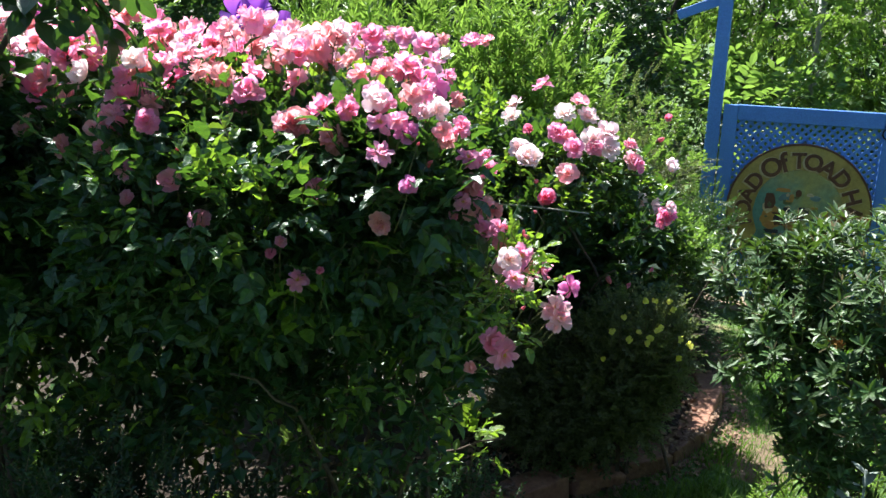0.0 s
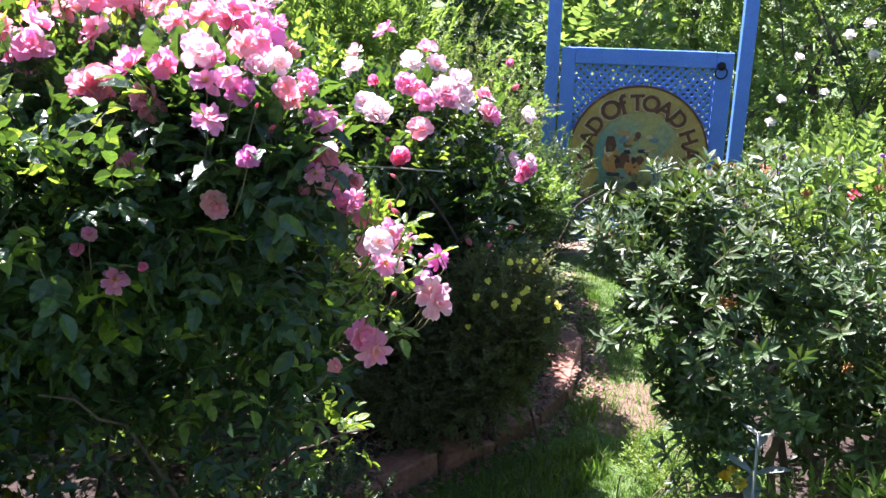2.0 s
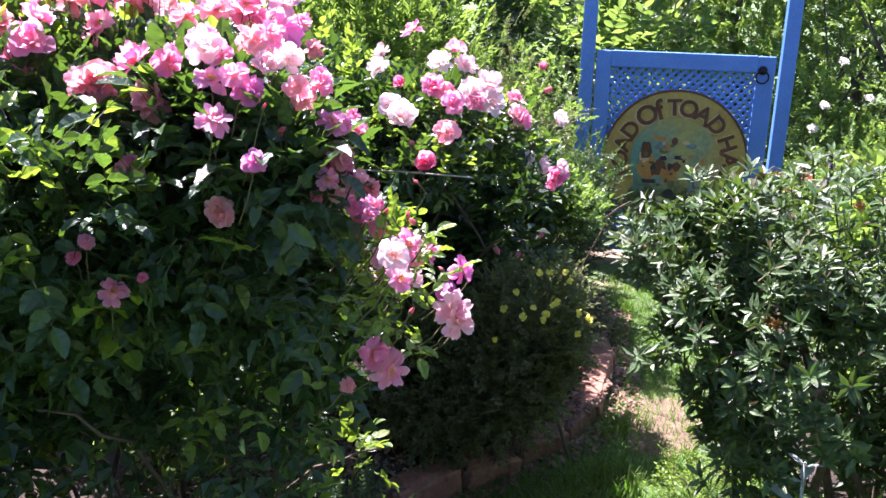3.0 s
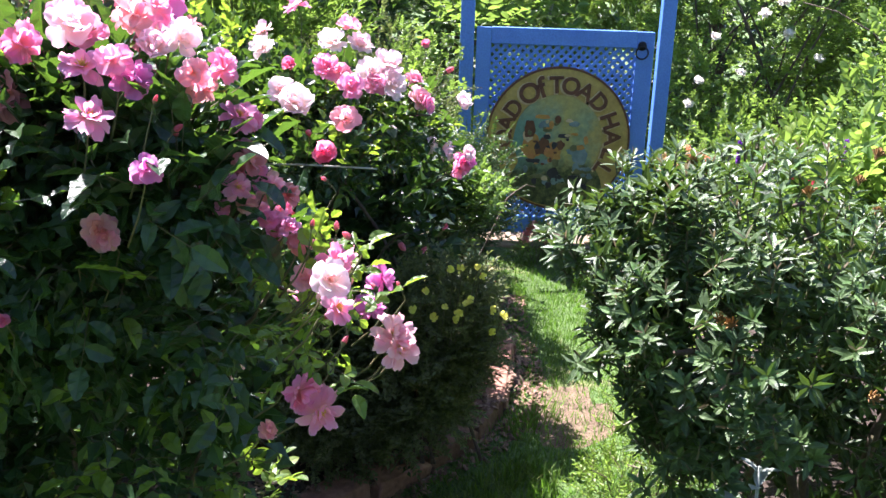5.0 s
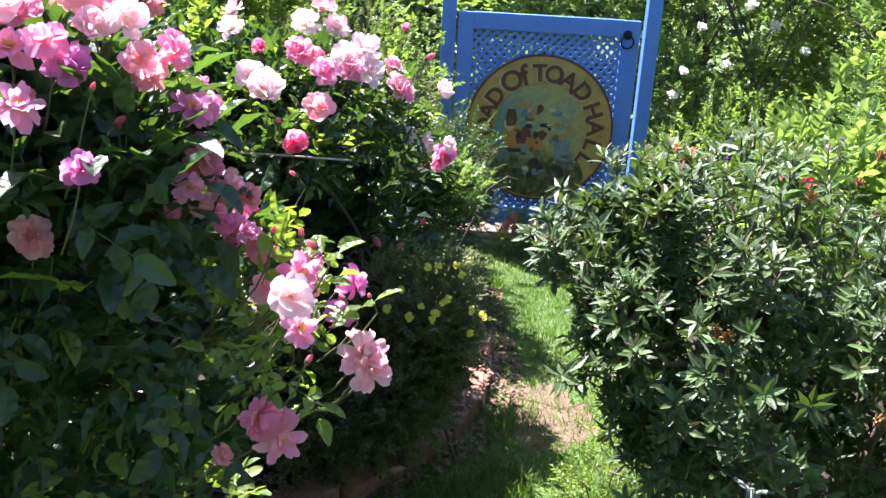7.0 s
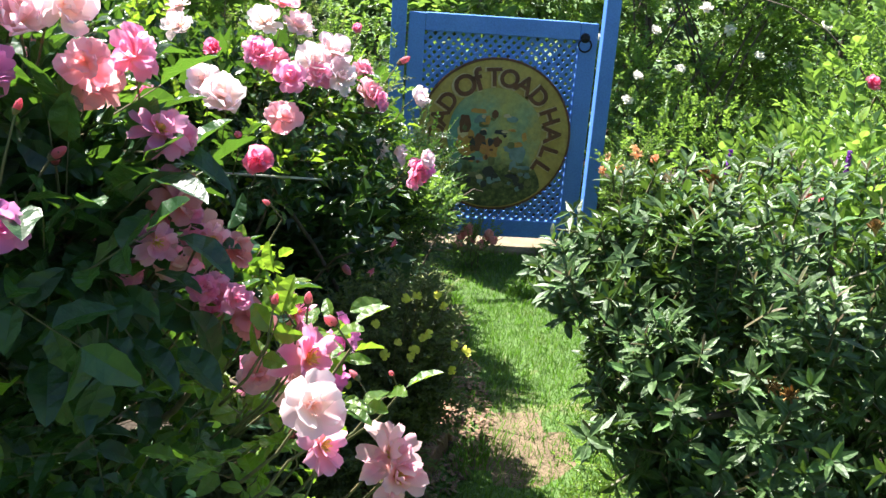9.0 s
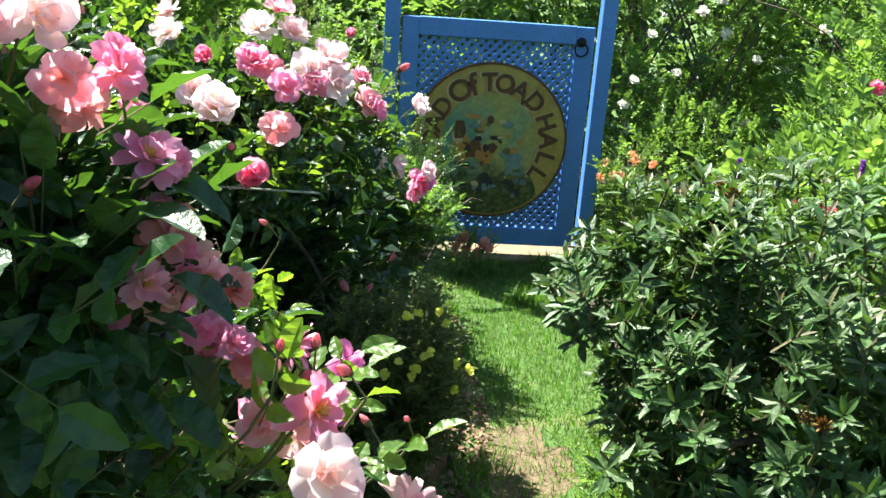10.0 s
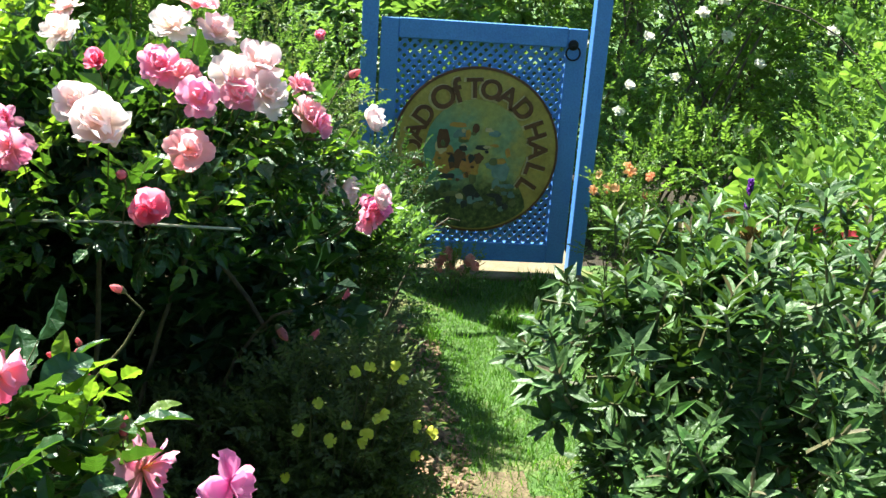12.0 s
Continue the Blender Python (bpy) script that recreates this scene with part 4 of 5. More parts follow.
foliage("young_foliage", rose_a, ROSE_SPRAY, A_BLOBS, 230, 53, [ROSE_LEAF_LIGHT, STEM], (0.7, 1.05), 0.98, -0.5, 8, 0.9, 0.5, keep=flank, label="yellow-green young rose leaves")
# sun flecks under the canopy, put in as leaves of the lighter colour
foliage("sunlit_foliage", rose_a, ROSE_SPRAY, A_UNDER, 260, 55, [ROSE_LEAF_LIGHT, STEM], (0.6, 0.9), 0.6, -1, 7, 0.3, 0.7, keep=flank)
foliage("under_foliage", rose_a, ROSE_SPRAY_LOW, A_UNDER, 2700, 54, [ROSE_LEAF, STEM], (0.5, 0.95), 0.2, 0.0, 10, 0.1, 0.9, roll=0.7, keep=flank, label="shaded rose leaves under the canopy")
A_FRONT = [((-0.95, 1.06, 1.16), (0.42, 0.08, 0.13)), ((-1.45, 1.10, 1.20), (0.3, 0.1, 0.14)), ((-0.62, 1.05, 1.22), (0.18, 0.06, 0.08))]
foliage("outer_foliage", rose_a, ROSE_SPRAY, A_FRONT, 110, 59, [ROSE_LEAF, STEM], (0.55, 0.95), 0.3, -0.2, 12, 0.5, 0.6)
foliage("outer_young_foliage", rose_a, ROSE_SPRAY, A_FRONT, 26, 60, [ROSE_LEAF_LIGHT, STEM], (0.5, 0.85), 0.5, -0.2, 12, 0.5, 0.6)
items = []
for k, x, y, z, s in (
        ("mauve", -0.312, 1.085, 1.26, 0.62),
        ("open", -0.188, 1.577, 1.01, 0.95), ("open", -0.141, 1.208, 1.126, 0.85), ("pale", -0.127, 1.09, 1.15, 0.7), ("open", -0.122, 1.10, 1.115, 0.65), ("open", -0.073, 1.234, 1.029, 0.9),
        ("pink", -0.203, 1.328, 1.051, 0.8), ("pink", -0.283, 1.562, 1.095, 0.95), ("pink", -0.145, 1.262, 1.10, 0.85), ("pale", -0.155, 1.29, 1.055, 0.8),
        ("open", -0.066, 1.225, 1.015, 0.8), ("open", -0.160, 1.20, 0.94, 0.95), ("pink", -0.18, 1.19, 0.97, 0.9), ("pink", -0.235, 1.24, 0.885, 0.55),
        ("pink", -0.384, 1.148, 1.164, 0.5), ("pink", -0.42, 1.2, 1.29, 0.85), ("pink", -0.30, 1.27, 1.20, 0.8), ("pink", -0.26, 1.33, 1.16, 0.7), ("spent", -0.24, 1.3, 1.19, 1.1), ("mauve", -0.13, 1.64, 0.96, 0.85), ("mauve", -0.14, 1.58, 0.93, 0.8), ("pink", -0.411, 1.2, 1.383, 0.9), ("pink", -0.363, 1.15, 1.362, 0.85), ("mauve", -0.345, 1.16, 1.34, 0.8), ("open", -0.381, 1.12, 1.304, 0.85), ("pink", -0.294, 1.2, 1.345, 0.75), ("pink", -0.275, 1.25, 1.352, 0.75), ("open", -0.25, 1.22, 1.296, 0.75), ("pink", -0.25, 1.24, 1.251, 0.65), ("open", -0.251, 1.2, 1.218, 0.6), ("pink", -0.222, 1.26, 1.159, 0.65), ("pale", -0.35, 1.25, 1.389, 0.8), ("pink", -0.452, 1.25, 1.40, 0.9), ("spent", -0.24, 1.22, 1.244, 0.9),
        ("open", -0.535, 1.10, 1.057, 0.75), ("deep", -0.591, 1.10, 1.102, 0.55), ("pink", -0.57, 1.10, 1.126, 0.5), ("deep", -0.487, 1.10, 1.081, 0.4), ("pink", -0.911, 1.10, 1.175, 0.65), ("pink", -0.238, 1.24, 1.228, 0.55), ("open", -0.219, 1.24, 1.21, 0.5), ("spent", -0.204, 1.25, 1.198, 0.7), ("pink", -0.226, 1.24, 1.168, 0.5), ("pink", -0.201, 1.24, 1.16, 0.55), ("spent", -0.188, 1.25, 1.14, 0.7), ("pink", -0.276, 1.22, 1.187, 0.5), ("deep", -0.256, 1.22, 1.227, 0.5), ("pink", -0.182, 1.24, 1.097, 0.6), ("pink", -0.98, 1.15, 1.33, 1.0), ("pink", -1.0, 1.22, 1.40, 1.0), ("pale", -0.92, 1.25, 1.43, 1.0),
        ("pink", -0.71, 1.22, 1.385, 1.25), ("pink", -0.76, 1.25, 1.36, 1.0), ("pink", -1.27, 1.15, 1.37, 1.0), ("pink", -1.2, 1.2, 1.34, 0.85),
        ("spent", -0.293, 1.22, 1.327, 0.9), ("pink", -0.273, 1.24, 1.345, 0.7), ("pink", -0.245, 1.24, 1.288, 0.65), ("pink", -0.238, 1.24, 1.25, 0.6), ("pink", -0.233, 1.24, 1.214, 0.5), ("spent", -0.25, 1.24, 1.187, 0.6), ("pink", -0.221, 1.26, 1.15, 0.5),
        ("spent", -0.356, 1.2, 1.405, 1.1), ("pale", -0.333, 1.19, 1.372, 0.75), ("pale", -0.306, 1.2, 1.382, 0.75), ("pink", -0.34, 1.22, 1.412, 0.9), ("pink", -0.474, 1.18, 1.372, 0.9), ("pale", -0.42, 1.18, 1.394, 0.95), ("open", -0.401, 1.16, 1.352, 0.85)):
    d = Vector((x + 0.8, y - 1.55, z - 0.95)).normalized() + Vector((0.15, -0.35, 0.25)) + Vector((rng.normal(0, 0.4), rng.normal(0, 0.2), rng.normal(0, 0.4)))
    items.append((k, (x, y, z), d, s * (0.84 if x < -0.2 else 0.95)))
# the crowd of blooms over the bush's crown
for _ in range(195):
    x = -0.40 - 1.35 * rng.random()
    y = rng.uniform(1.18, 1.8)
    if x > -0.28 - 0.42 * (y - 1.15):
        continue
    z = 1.47 - 0.55 * max(0, 1.38 - y) - 0.35 * max(0, x + 0.62) + rng.normal(0.0, 0.03)
    k = rng.choice(["pink", "pink", "pink", "pale", "spent", "mauve", "open"], p=[.22, .18, .11, .16, .24, .03, .06])
    d = Vector((rng.normal(0.05, 0.45), rng.normal(-0.45, 0.4), 0.7))
    items.append((str(k), (x, y, z), d, rng.uniform(0.8, 1.15)))
# lighter scatter on the flank that faces the path
for _ in range(16):
    x = rng.uniform(-1.3, -0.35)
    items.append((str(rng.choice(["pink", "bud", "spent"])), (x, 1.52 - 0.42 * math.sqrt(max(0.1, 1 - ((x + 0.8) / 0.8) ** 2)), rng.uniform(1.12, 1.34)), (rng.normal(0.1, .3), -1, 0.3), rng.uniform(0.6, 0.9)))
stems = []
add_blooms(rose_a, items, rng, A_CORE, stems)
buds = [("bud", (x + rng.normal(0, 0.02), y + rng.normal(0, 0.02), z + rng.normal(0, 0.02)), (rng.normal(0, .5), rng.normal(-.2, .5), 0.8), rng.uniform(0.55, 0.95)) for x, y, z in
        [(-0.255, 1.676, 1.06)] * 5 + [(-0.24, 1.28, 1.2)] * 3 + [(-0.16, 1.23, 1.15)] * 5 + [(-0.12, 1.22, 1.06)] * 4 + [(-0.08, 1.26, 1.04)] * 3 + [(-0.6, 1.18, 1.28)] * 4 + [(-0.33, 1.15, 1.3)] * 3 + [(-0.2, 1.62, 1.03)] * 3]
add_blooms(rose_a, buds, rng, A_CORE, stems)
v, f, m = cat(stems)
child("stalk_tangle", mesh_from("stalk_tangle", v, f, [STEM], m, True), rose_a, None, "thin green flower stalks", "stuff")
canes(rose_a, [((-0.75 + rng.normal(0, .12), 1.75 + rng.normal(0, .08), 0.0), (x, y, z)) for x, y, z in ((-0.2, 1.3, 1.05), (-0.35, 1.25, 1.2), (-0.6, 1.25, 1.35), (-0.9, 1.3, 1.38), (-1.3, 1.4, 1.35), (-0.5, 1.6, 1.3), (-1.1, 1.25, 1.1), (-0.22, 1.62, 1.0), (-0.38, 1.5, 0.55), (-0.3, 1.75, 0.5), (-0.75, 1.2, 0.8), (-1.5, 1.6, 1.2))], rng)

# ---- second rose on a wire behind it ----
rng = np.random.default_rng(61)
B_BLOBS = [((-0.46, 2.50, 1.12), (0.30, 0.22, 0.10)), ((-1.0, 2.55, 1.16), (0.45, 0.33, 0.20)), ((-0.17, 2.58, 1.05), (0.08, 0.11, 0.07)), ((-0.45, 2.28, 1.02), (0.27, 0.10, 0.08))]
B_UNDER = [((-0.7, 2.80, 0.62), (0.6, 0.2, 0.40)), ((-0.34, 2.72, 0.58), (0.24, 0.18, 0.36)), ((-1.4, 2.7, 0.6), (0.6, 0.3, 0.45))]
rose_b = thing("rose_bush", "rose bush with pale pink blooms trained along a wire", "rose bush", group="rose bushes")
foliage("foliage", rose_b, ROSE_SPRAY, B_BLOBS, 2300, 62, [ROSE_LEAF, STEM], (0.4, 0.75), 0.4, -0.7, 9, 0.35, 0.75, roll=0.5, parts=200, part_box=((-0.7, 2.0, 0.9), (0.15, 2.5, 1.5)), label="dark green rose leaves")
# the two rear blobs are added out of sight to shade bush and grass
foliage("crown_foliage", rose_b, ROSE_SPRAY_LOW, [((-0.5, 2.52, 1.10), (0.32, 0.22, 0.04)), ((-1.05, 2.55, 1.2), (0.45, 0.33, 0.06)), ((-0.60, 2.88, 1.0), (0.36, 0.22, 0.12)), ((-0.30, 3.05, 0.85), (0.24, 0.24, 0.12))], 3100, 66, [ROSE_LEAF, STEM], (0.7, 1.1), 0.1, -2, 8, 0.2, 0.5, roll=0.25, label="leaves packed along the wire, with hidden ones behind added for shade")
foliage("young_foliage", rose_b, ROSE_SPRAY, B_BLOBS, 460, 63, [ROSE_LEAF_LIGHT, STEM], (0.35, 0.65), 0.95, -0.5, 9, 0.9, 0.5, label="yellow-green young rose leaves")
# lower leaves take a darker material than the rose's own, as painted shade
foliage("under_foliage", rose_b, ROSE_SPRAY_LOW, B_UNDER, 3000, 64, [DARK_LEAF, STEM], (0.8, 1.2), 0.2, -0.8, 7, 0.2, 0.7, label="leaves under the rose, shade painted into their darker colour")
items = []
for k, x, y, z, s in (
        ("pale", -0.364, 2.121, 1.179, 1.3), ("pale", -0.40, 2.14, 1.20, 0.95), ("pink", -0.273, 2.205, 1.133, 1.15), ("deep", -0.305, 2.108, 1.075, 1.15), ("pink", -0.495, 2.154, 1.135, 1.1), ("pink", -0.33, 2.3, 1.232, 1.1), ("pink", -0.30, 2.3, 1.225, 0.9),
        ("pink", -0.268, 2.25, 1.198, 1.0), ("pale", -0.236, 2.35, 1.215, 1.25), ("pale", -0.20, 2.38, 1.235, 1.15), ("pale", -0.185, 2.35, 1.192, 1.1), ("pink", -0.225, 2.33, 1.19, 0.95), ("pink", -0.132, 2.45, 1.148, 1.05), ("pink", -0.11, 2.44, 1.135, 0.8), ("pale", -0.03, 2.55, 1.127, 0.9),
        ("pale", -0.334, 2.4, 1.281, 1.05), ("pale", -0.274, 2.45, 1.272, 1.05), ("pink", -0.304, 2.45, 1.314, 1.0), ("pale", -0.50, 2.4, 1.262, 1.0), ("pale", -0.522, 2.5, 1.293, 0.9), ("pink", -0.146, 2.5, 1.187, 0.85), ("deep", -0.407, 2.25, 1.241, 0.75), ("bud", -0.337, 2.1, 1.118, 1.6),
        ("pink", -0.516, 2.2, 1.16, 0.8), ("pale", -0.071, 2.54, 1.002, 0.95), ("pale", -0.10, 2.53, 1.015, 0.85), ("pink", -0.022, 2.452, 0.985, 1.15), ("mauve", -0.005, 2.46, 0.995, 0.9), ("pale", -0.01, 2.44, 1.02, 0.8), ("bud", -0.06, 2.52, 1.21, 1.8), ("deep", -0.06, 2.6, 0.78, 0.5), ("bud", -0.16, 2.38, 0.79, 2.0), ("deep", -0.11, 2.45, 0.76, 0.5)):
    d = Vector((x + 0.35, y - 2.5, z - 1.05)).normalized() + Vector((0.1, -0.4, 0.2))
    items.append((k, (x, y, z), d, s))
for _ in range(26):
    x = rng.uniform(-1.4, -0.45)
    items.append((str(rng.choice(["pink", "pale", "spent", "open"])), (x, rng.uniform(2.15, 2.6), rng.uniform(1.32, 1.5)), (rng.normal(0, .4), -0.4, 0.8), rng.uniform(0.8, 1.1)))
stems = []
add_blooms(rose_b, items, rng, (-0.5, 2.5, 0.9), stems)
v, f, m = cat(stems)
child("stalk_tangle", mesh_from("stalk_tangle", v, f, [STEM], m, True), rose_b, None, "thin green flower stalks", "stuff")
canes(rose_b, [((-0.6 + rng.normal(0, .2), 2.6, 0.06), (x, y, z)) for x, y, z in ((-0.1, 2.5, 1.1), (-0.4, 2.3, 1.15), (-0.9, 2.4, 1.3), (-1.3, 2.5, 1.3), (-0.15, 2.45, 0.8))], rng)
wire = thing("support_wire", "pale taut wire carrying the rose canes", "wire", (-0.6, 2.2, 0))
for nm, pts, r0 in (("wire", [(-0.9, 0.04, 1.005), (-0.3, 0.0, 1.01), (0.22, -0.02, 1.03), (0.4, -0.01, 1.025)], 0.0022), ("stake", [(-0.9, 0.045, -0.05), (-0.9, 0.045, 1.1)], 0.012)):
    v, f, m = tube(pts, r0, r0, 0, 6)
    child(nm, mesh_from(nm, v, f, [PALE_BARK if nm == "wire" else BARK], m, True), wire)

# ---- low shrubs by the brick edge ----
rng = np.random.default_rng(71)
cinq = thing("cinquefoil_bush", "low twiggy shrub with small pale yellow flowers", "shrub", (0, 0, 0))
C_BLOBS = [((-0.13, 2.48, 0.41), (0.16, 0.15, 0.29)), ((-0.34, 2.52, 0.33), (0.2, 0.18, 0.25)), ((0.0, 2.48, 0.54), (0.07, 0.12, 0.16))]
foliage("foliage", cinq, TINY_TWIG, C_BLOBS, 3000, 72, [GREY_LEAF, STEM], (0.75, 1.3), 0.55, -0.8, 12, 0.5, 0.6, label="tiny grey-green leaves")
items = []
for x, y, z in ((-0.122, 2.3, 0.646), (-0.042, 2.3, 0.659), (0.019, 2.3, 0.681), (0.01, 2.31, 0.665), (-0.006, 2.3, 0.641), (-0.066, 2.3, 0.629), (-0.015, 2.3, 0.627), (-0.092, 2.3, 0.696), (0.048, 2.32, 0.735), (-0.006, 2.33, 0.75), (-0.029, 2.3, 0.755), (0.075, 2.33, 0.645), (0.105, 2.34, 0.625), (-0.143, 2.3, 0.554), (0.08, 2.34, 0.579), (0.035, 2.33, 0.755)):
    items.append(("yellow", (x, y, z), (rng.normal(0.1, .3), -0.8, rng.uniform(0.2, 0.8)), rng.uniform(0.8, 1.15)))
stems = []
add_blooms(cinq, items, rng, (-0.1, 2.6, 0.3), stems)
v, f, m = cat(stems)
child("stalk_tangle", mesh_from("stalk_tangle", v, f, [STEM], m), cinq, None, "", "stuff")
canes(cinq, [((-0.1 + rng.normal(0, .04), 2.55, 0.07), (-0.1 + rng.normal(0, .15), 2.5 + rng.normal(0, .1), 0.6)) for _ in range(9)], rng, 0.004, 0.0015)

small = thing("box_shrub", "dark fine-leaved shrub beside the grass path", "shrub")
D_BLOBS = [((-0.20, 3.25, 0.38), (0.14, 0.24, 0.28)), ((-0.03, 3.15, 0.68), (0.08, 0.14, 0.14)), ((-0.14, 3.66, 0.40), (0.12, 0.25, 0.30)), ((-0.05, 3.72, 0.62), (0.10, 0.16, 0.14)), ((0.05, 3.80, 0.44), (0.11, 0.18, 0.36)), ((-0.05, 4.1, 0.4), (0.14, 0.2, 0.34)), ((-0.38, 3.1, 0.52), (0.26, 0.26, 0.44))]
foliage("foliage", small, FINE_TWIG, D_BLOBS, 3600, 74, [DARK_LEAF, STEM], (0.75, 1.2), 0.5, -0.85, 10, 0.5, 0.6)
foliage("young_foliage", small, HEDGE_TWIG, [((-0.05, 3.16, 0.73), (0.12, 0.14, 0.10)), ((0.03, 3.06, 0.75), (0.06, 0.08, 0.05))], 170, 75, [MID_LEAF, STEM], (0.4, 0.65), 0.8, -0.6, 10, 1.0, 0.5)
canes(small, [((-0.05 + rng.normal(0, .05), 3.3, 0.07), (-0.05 + rng.normal(0, .15), 3.25 + rng.normal(0, .15), 0.7)) for _ in range(8)], rng, 0.005, 0.002)

for nm, lab, blobs, tw, mats, n, seed in (
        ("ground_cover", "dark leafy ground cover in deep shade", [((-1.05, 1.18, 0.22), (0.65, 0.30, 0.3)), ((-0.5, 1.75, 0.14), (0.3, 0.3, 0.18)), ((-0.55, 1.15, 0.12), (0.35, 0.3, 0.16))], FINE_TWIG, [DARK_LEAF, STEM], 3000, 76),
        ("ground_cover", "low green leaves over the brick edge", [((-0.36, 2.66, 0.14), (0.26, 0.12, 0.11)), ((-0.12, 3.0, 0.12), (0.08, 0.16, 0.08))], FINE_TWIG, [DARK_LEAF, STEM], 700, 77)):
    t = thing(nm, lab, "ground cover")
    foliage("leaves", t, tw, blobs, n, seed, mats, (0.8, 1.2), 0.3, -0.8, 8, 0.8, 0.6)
    canes(t, [((c[0] + rng.normal(0, q[0] * 0.4), c[1] + rng.normal(0, q[1] * 0.4), 0.0), (c[0] + rng.normal(0, q[0] * 0.5), c[1] + rng.normal(0, q[1] * 0.5), c[2] + q[2] * 0.6)) for c, q in blobs for _ in range(6)], rng, 0.003, 0.0015, None, "stem")

# pale leafy shoot low in the shade
shoot = thing("leafy_shoot", "sunlit pale green shoot on a thin bent stem", "shoot", (-0.376, 1.72, 0.0))
v, f, m = tube([(0.0, 0.2, 0.0), (-0.05, 0.15, 0.3), (0.0, 0.05, 0.45), (0.0, 0.0, 0.48)], 0.004, 0.002, 0, 5)
child("stem", mesh_from("stem", v, f, [STEM], m), shoot)
foliage("leaves", shoot, BROAD_TWIG, [((0.0, 0.0, 0.48), (0.07, 0.07, 0.07))], 11, 78, [ROSE_LEAF_LIGHT, STEM], (0.4, 0.62), 0.2, -2, 8, 0.5, 0.6)

# ---- rhododendron ----
rng = np.random.default_rng(81)
F_BLOBS = [((0.64, 1.95, 0.86), (0.34, 0.42, 0.29)), ((0.40, 1.86, 0.86), (0.15, 0.24, 0.24)), ((1.12, 2.0, 0.78), (0.45, 0.42, 0.27)), ((0.50, 1.80, 0.58), (0.14, 0.16, 0.18)), ((0.36, 2.06, 0.95), (0.13, 0.18, 0.14)), ((0.30, 1.93, 0.97), (0.14, 0.16, 0.11)), ((0.25, 1.70, 0.80), (0.10, 0.10, 0.06))]


def skirt(p):
    """Leaves hang low beside the path only; inside, the bush is bare below."""
    return (p[:, 2] > 0.70 + 0.05 * lumps(p, 9.0, 87)) | (p[:, 0] < 0.50)


F_HOLLOW = [((0.40, 1.72, 0.90), (0.10, 0.14, 0.06)), ((0.62, 1.66, 0.80), (0.12, 0.14, 0.05))]
rhodo = thing("rhododendron", "rounded rhododendron bush with glossy narrow leaves", "shrub")
foliage("foliage", rhodo, WHORL, F_BLOBS, 1700, 82, [RHODO_LEAF, STEM, SHOOT_LEAF], (0.45, 1.05), 0.88, 0.05, 15, 1.5, 0.35, avoid=F_HOLLOW, z=True, keep=skirt, parts=300, part_name="leaf_whorl", part_box=((0.1, 1.3, 0.5), (1.3, 2.1, 1.3)), label="whorls of glossy grey-green leaves")
foliage("inner_foliage", rhodo, WHORL_LOW, F_BLOBS, 1200, 83, [RHODO_LEAF, STEM, SHOOT_LEAF], (0.7, 1.05), 0.1, -1.2, 8, 0.4, 0.6, z=True, power=0.6, label="dark inner leaves")
# added filler whorls: block the sun so the ground below stays dark
foliage("low_foliage", rhodo, WHORL_LOW, [((0.85, 2.15, 0.52), (0.45, 0.30, 0.26)), ((1.4, 2.1, 0.5), (0.4, 0.35, 0.28))], 620, 88, [RHODO_LEAF, STEM, SHOOT_LEAF], (0.9, 1.3), 0.1, -1.5, 8, 0.4, 0.7, z=True, label="leaves added low inside the bush to shade the soil")
canes(rhodo, [((0.8 + rng.normal(0, .12), 2.1 + rng.normal(0, .08), 0.0), (x, y, z)) for x, y, z in ((0.4, 1.75, 0.8), (0.55, 1.7, 0.75), (0.8, 1.6, 0.8), (1.1, 1.7, 0.8), (0.35, 1.95, 0.9), (0.7, 2.1, 1.0), (1.3, 2.0, 0.8), (0.45, 1.6, 0.5))], rng, 0.013, 0.005, None, "branch", 0.3)
tv, tf, tm = cat([stick((0, 0, 0), (0.016 * math.cos(a) * q, 0.016 * math.sin(a) * q, 0.026 * (1.2 - 0.5 * q)), 0.0012, 0.0028, 0, 4) for q in (0.3, 0.7, 1.1) for a in (i * 0.9 + q for i in range(7))])
cv, cf, cm = lathe([(0.0, -0.01), (0.006, 0.0), (0.007, 0.008), (0.0, 0.014)], 0, 6)
tv, tf, tm = cat([(cv, cf, cm), (tv, tf, tm)])
TRUSS = mesh_from("seed_truss", tv, tf, [SEEDHEAD], None)
p, g = in_blobs(rng, F_BLOBS, 44, 0.97, -1, 8, 84, 0.8, 0.3)
for i in range(len(p)):
    if p[i][1] < 2.2 and p[i][2] > 0.78 and p[i][0] > 0.34:
        child("seed_truss", TRUSS, rhodo, to_matrix(frames_z(g[i:i + 1], rng)[0], p[i] + g[i] * 0.01, rng.uniform(0.5, 0.85)))

# ---- lime-green shrub behind it ----
G_BLOBS = [((1.04, 2.85, 0.60), (0.34, 0.35, 0.36)), ((1.55, 2.9, 0.70), (0.5, 0.45, 0.46)), ((1.2, 2.7, 0.72), (0.2, 0.25, 0.22)), ((0.99, 2.72, 0.80), (0.24, 0.26, 0.26)), ((1.32, 2.72, 0.84), (0.30, 0.28, 0.26))]
rng = np.random.default_rng(91)
lime = thing("lime_shrub", "bright lime-green leafy shrub with a few small flowers", "shrub")
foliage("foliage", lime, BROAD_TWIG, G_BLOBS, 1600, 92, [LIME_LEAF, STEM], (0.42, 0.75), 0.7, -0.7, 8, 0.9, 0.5)
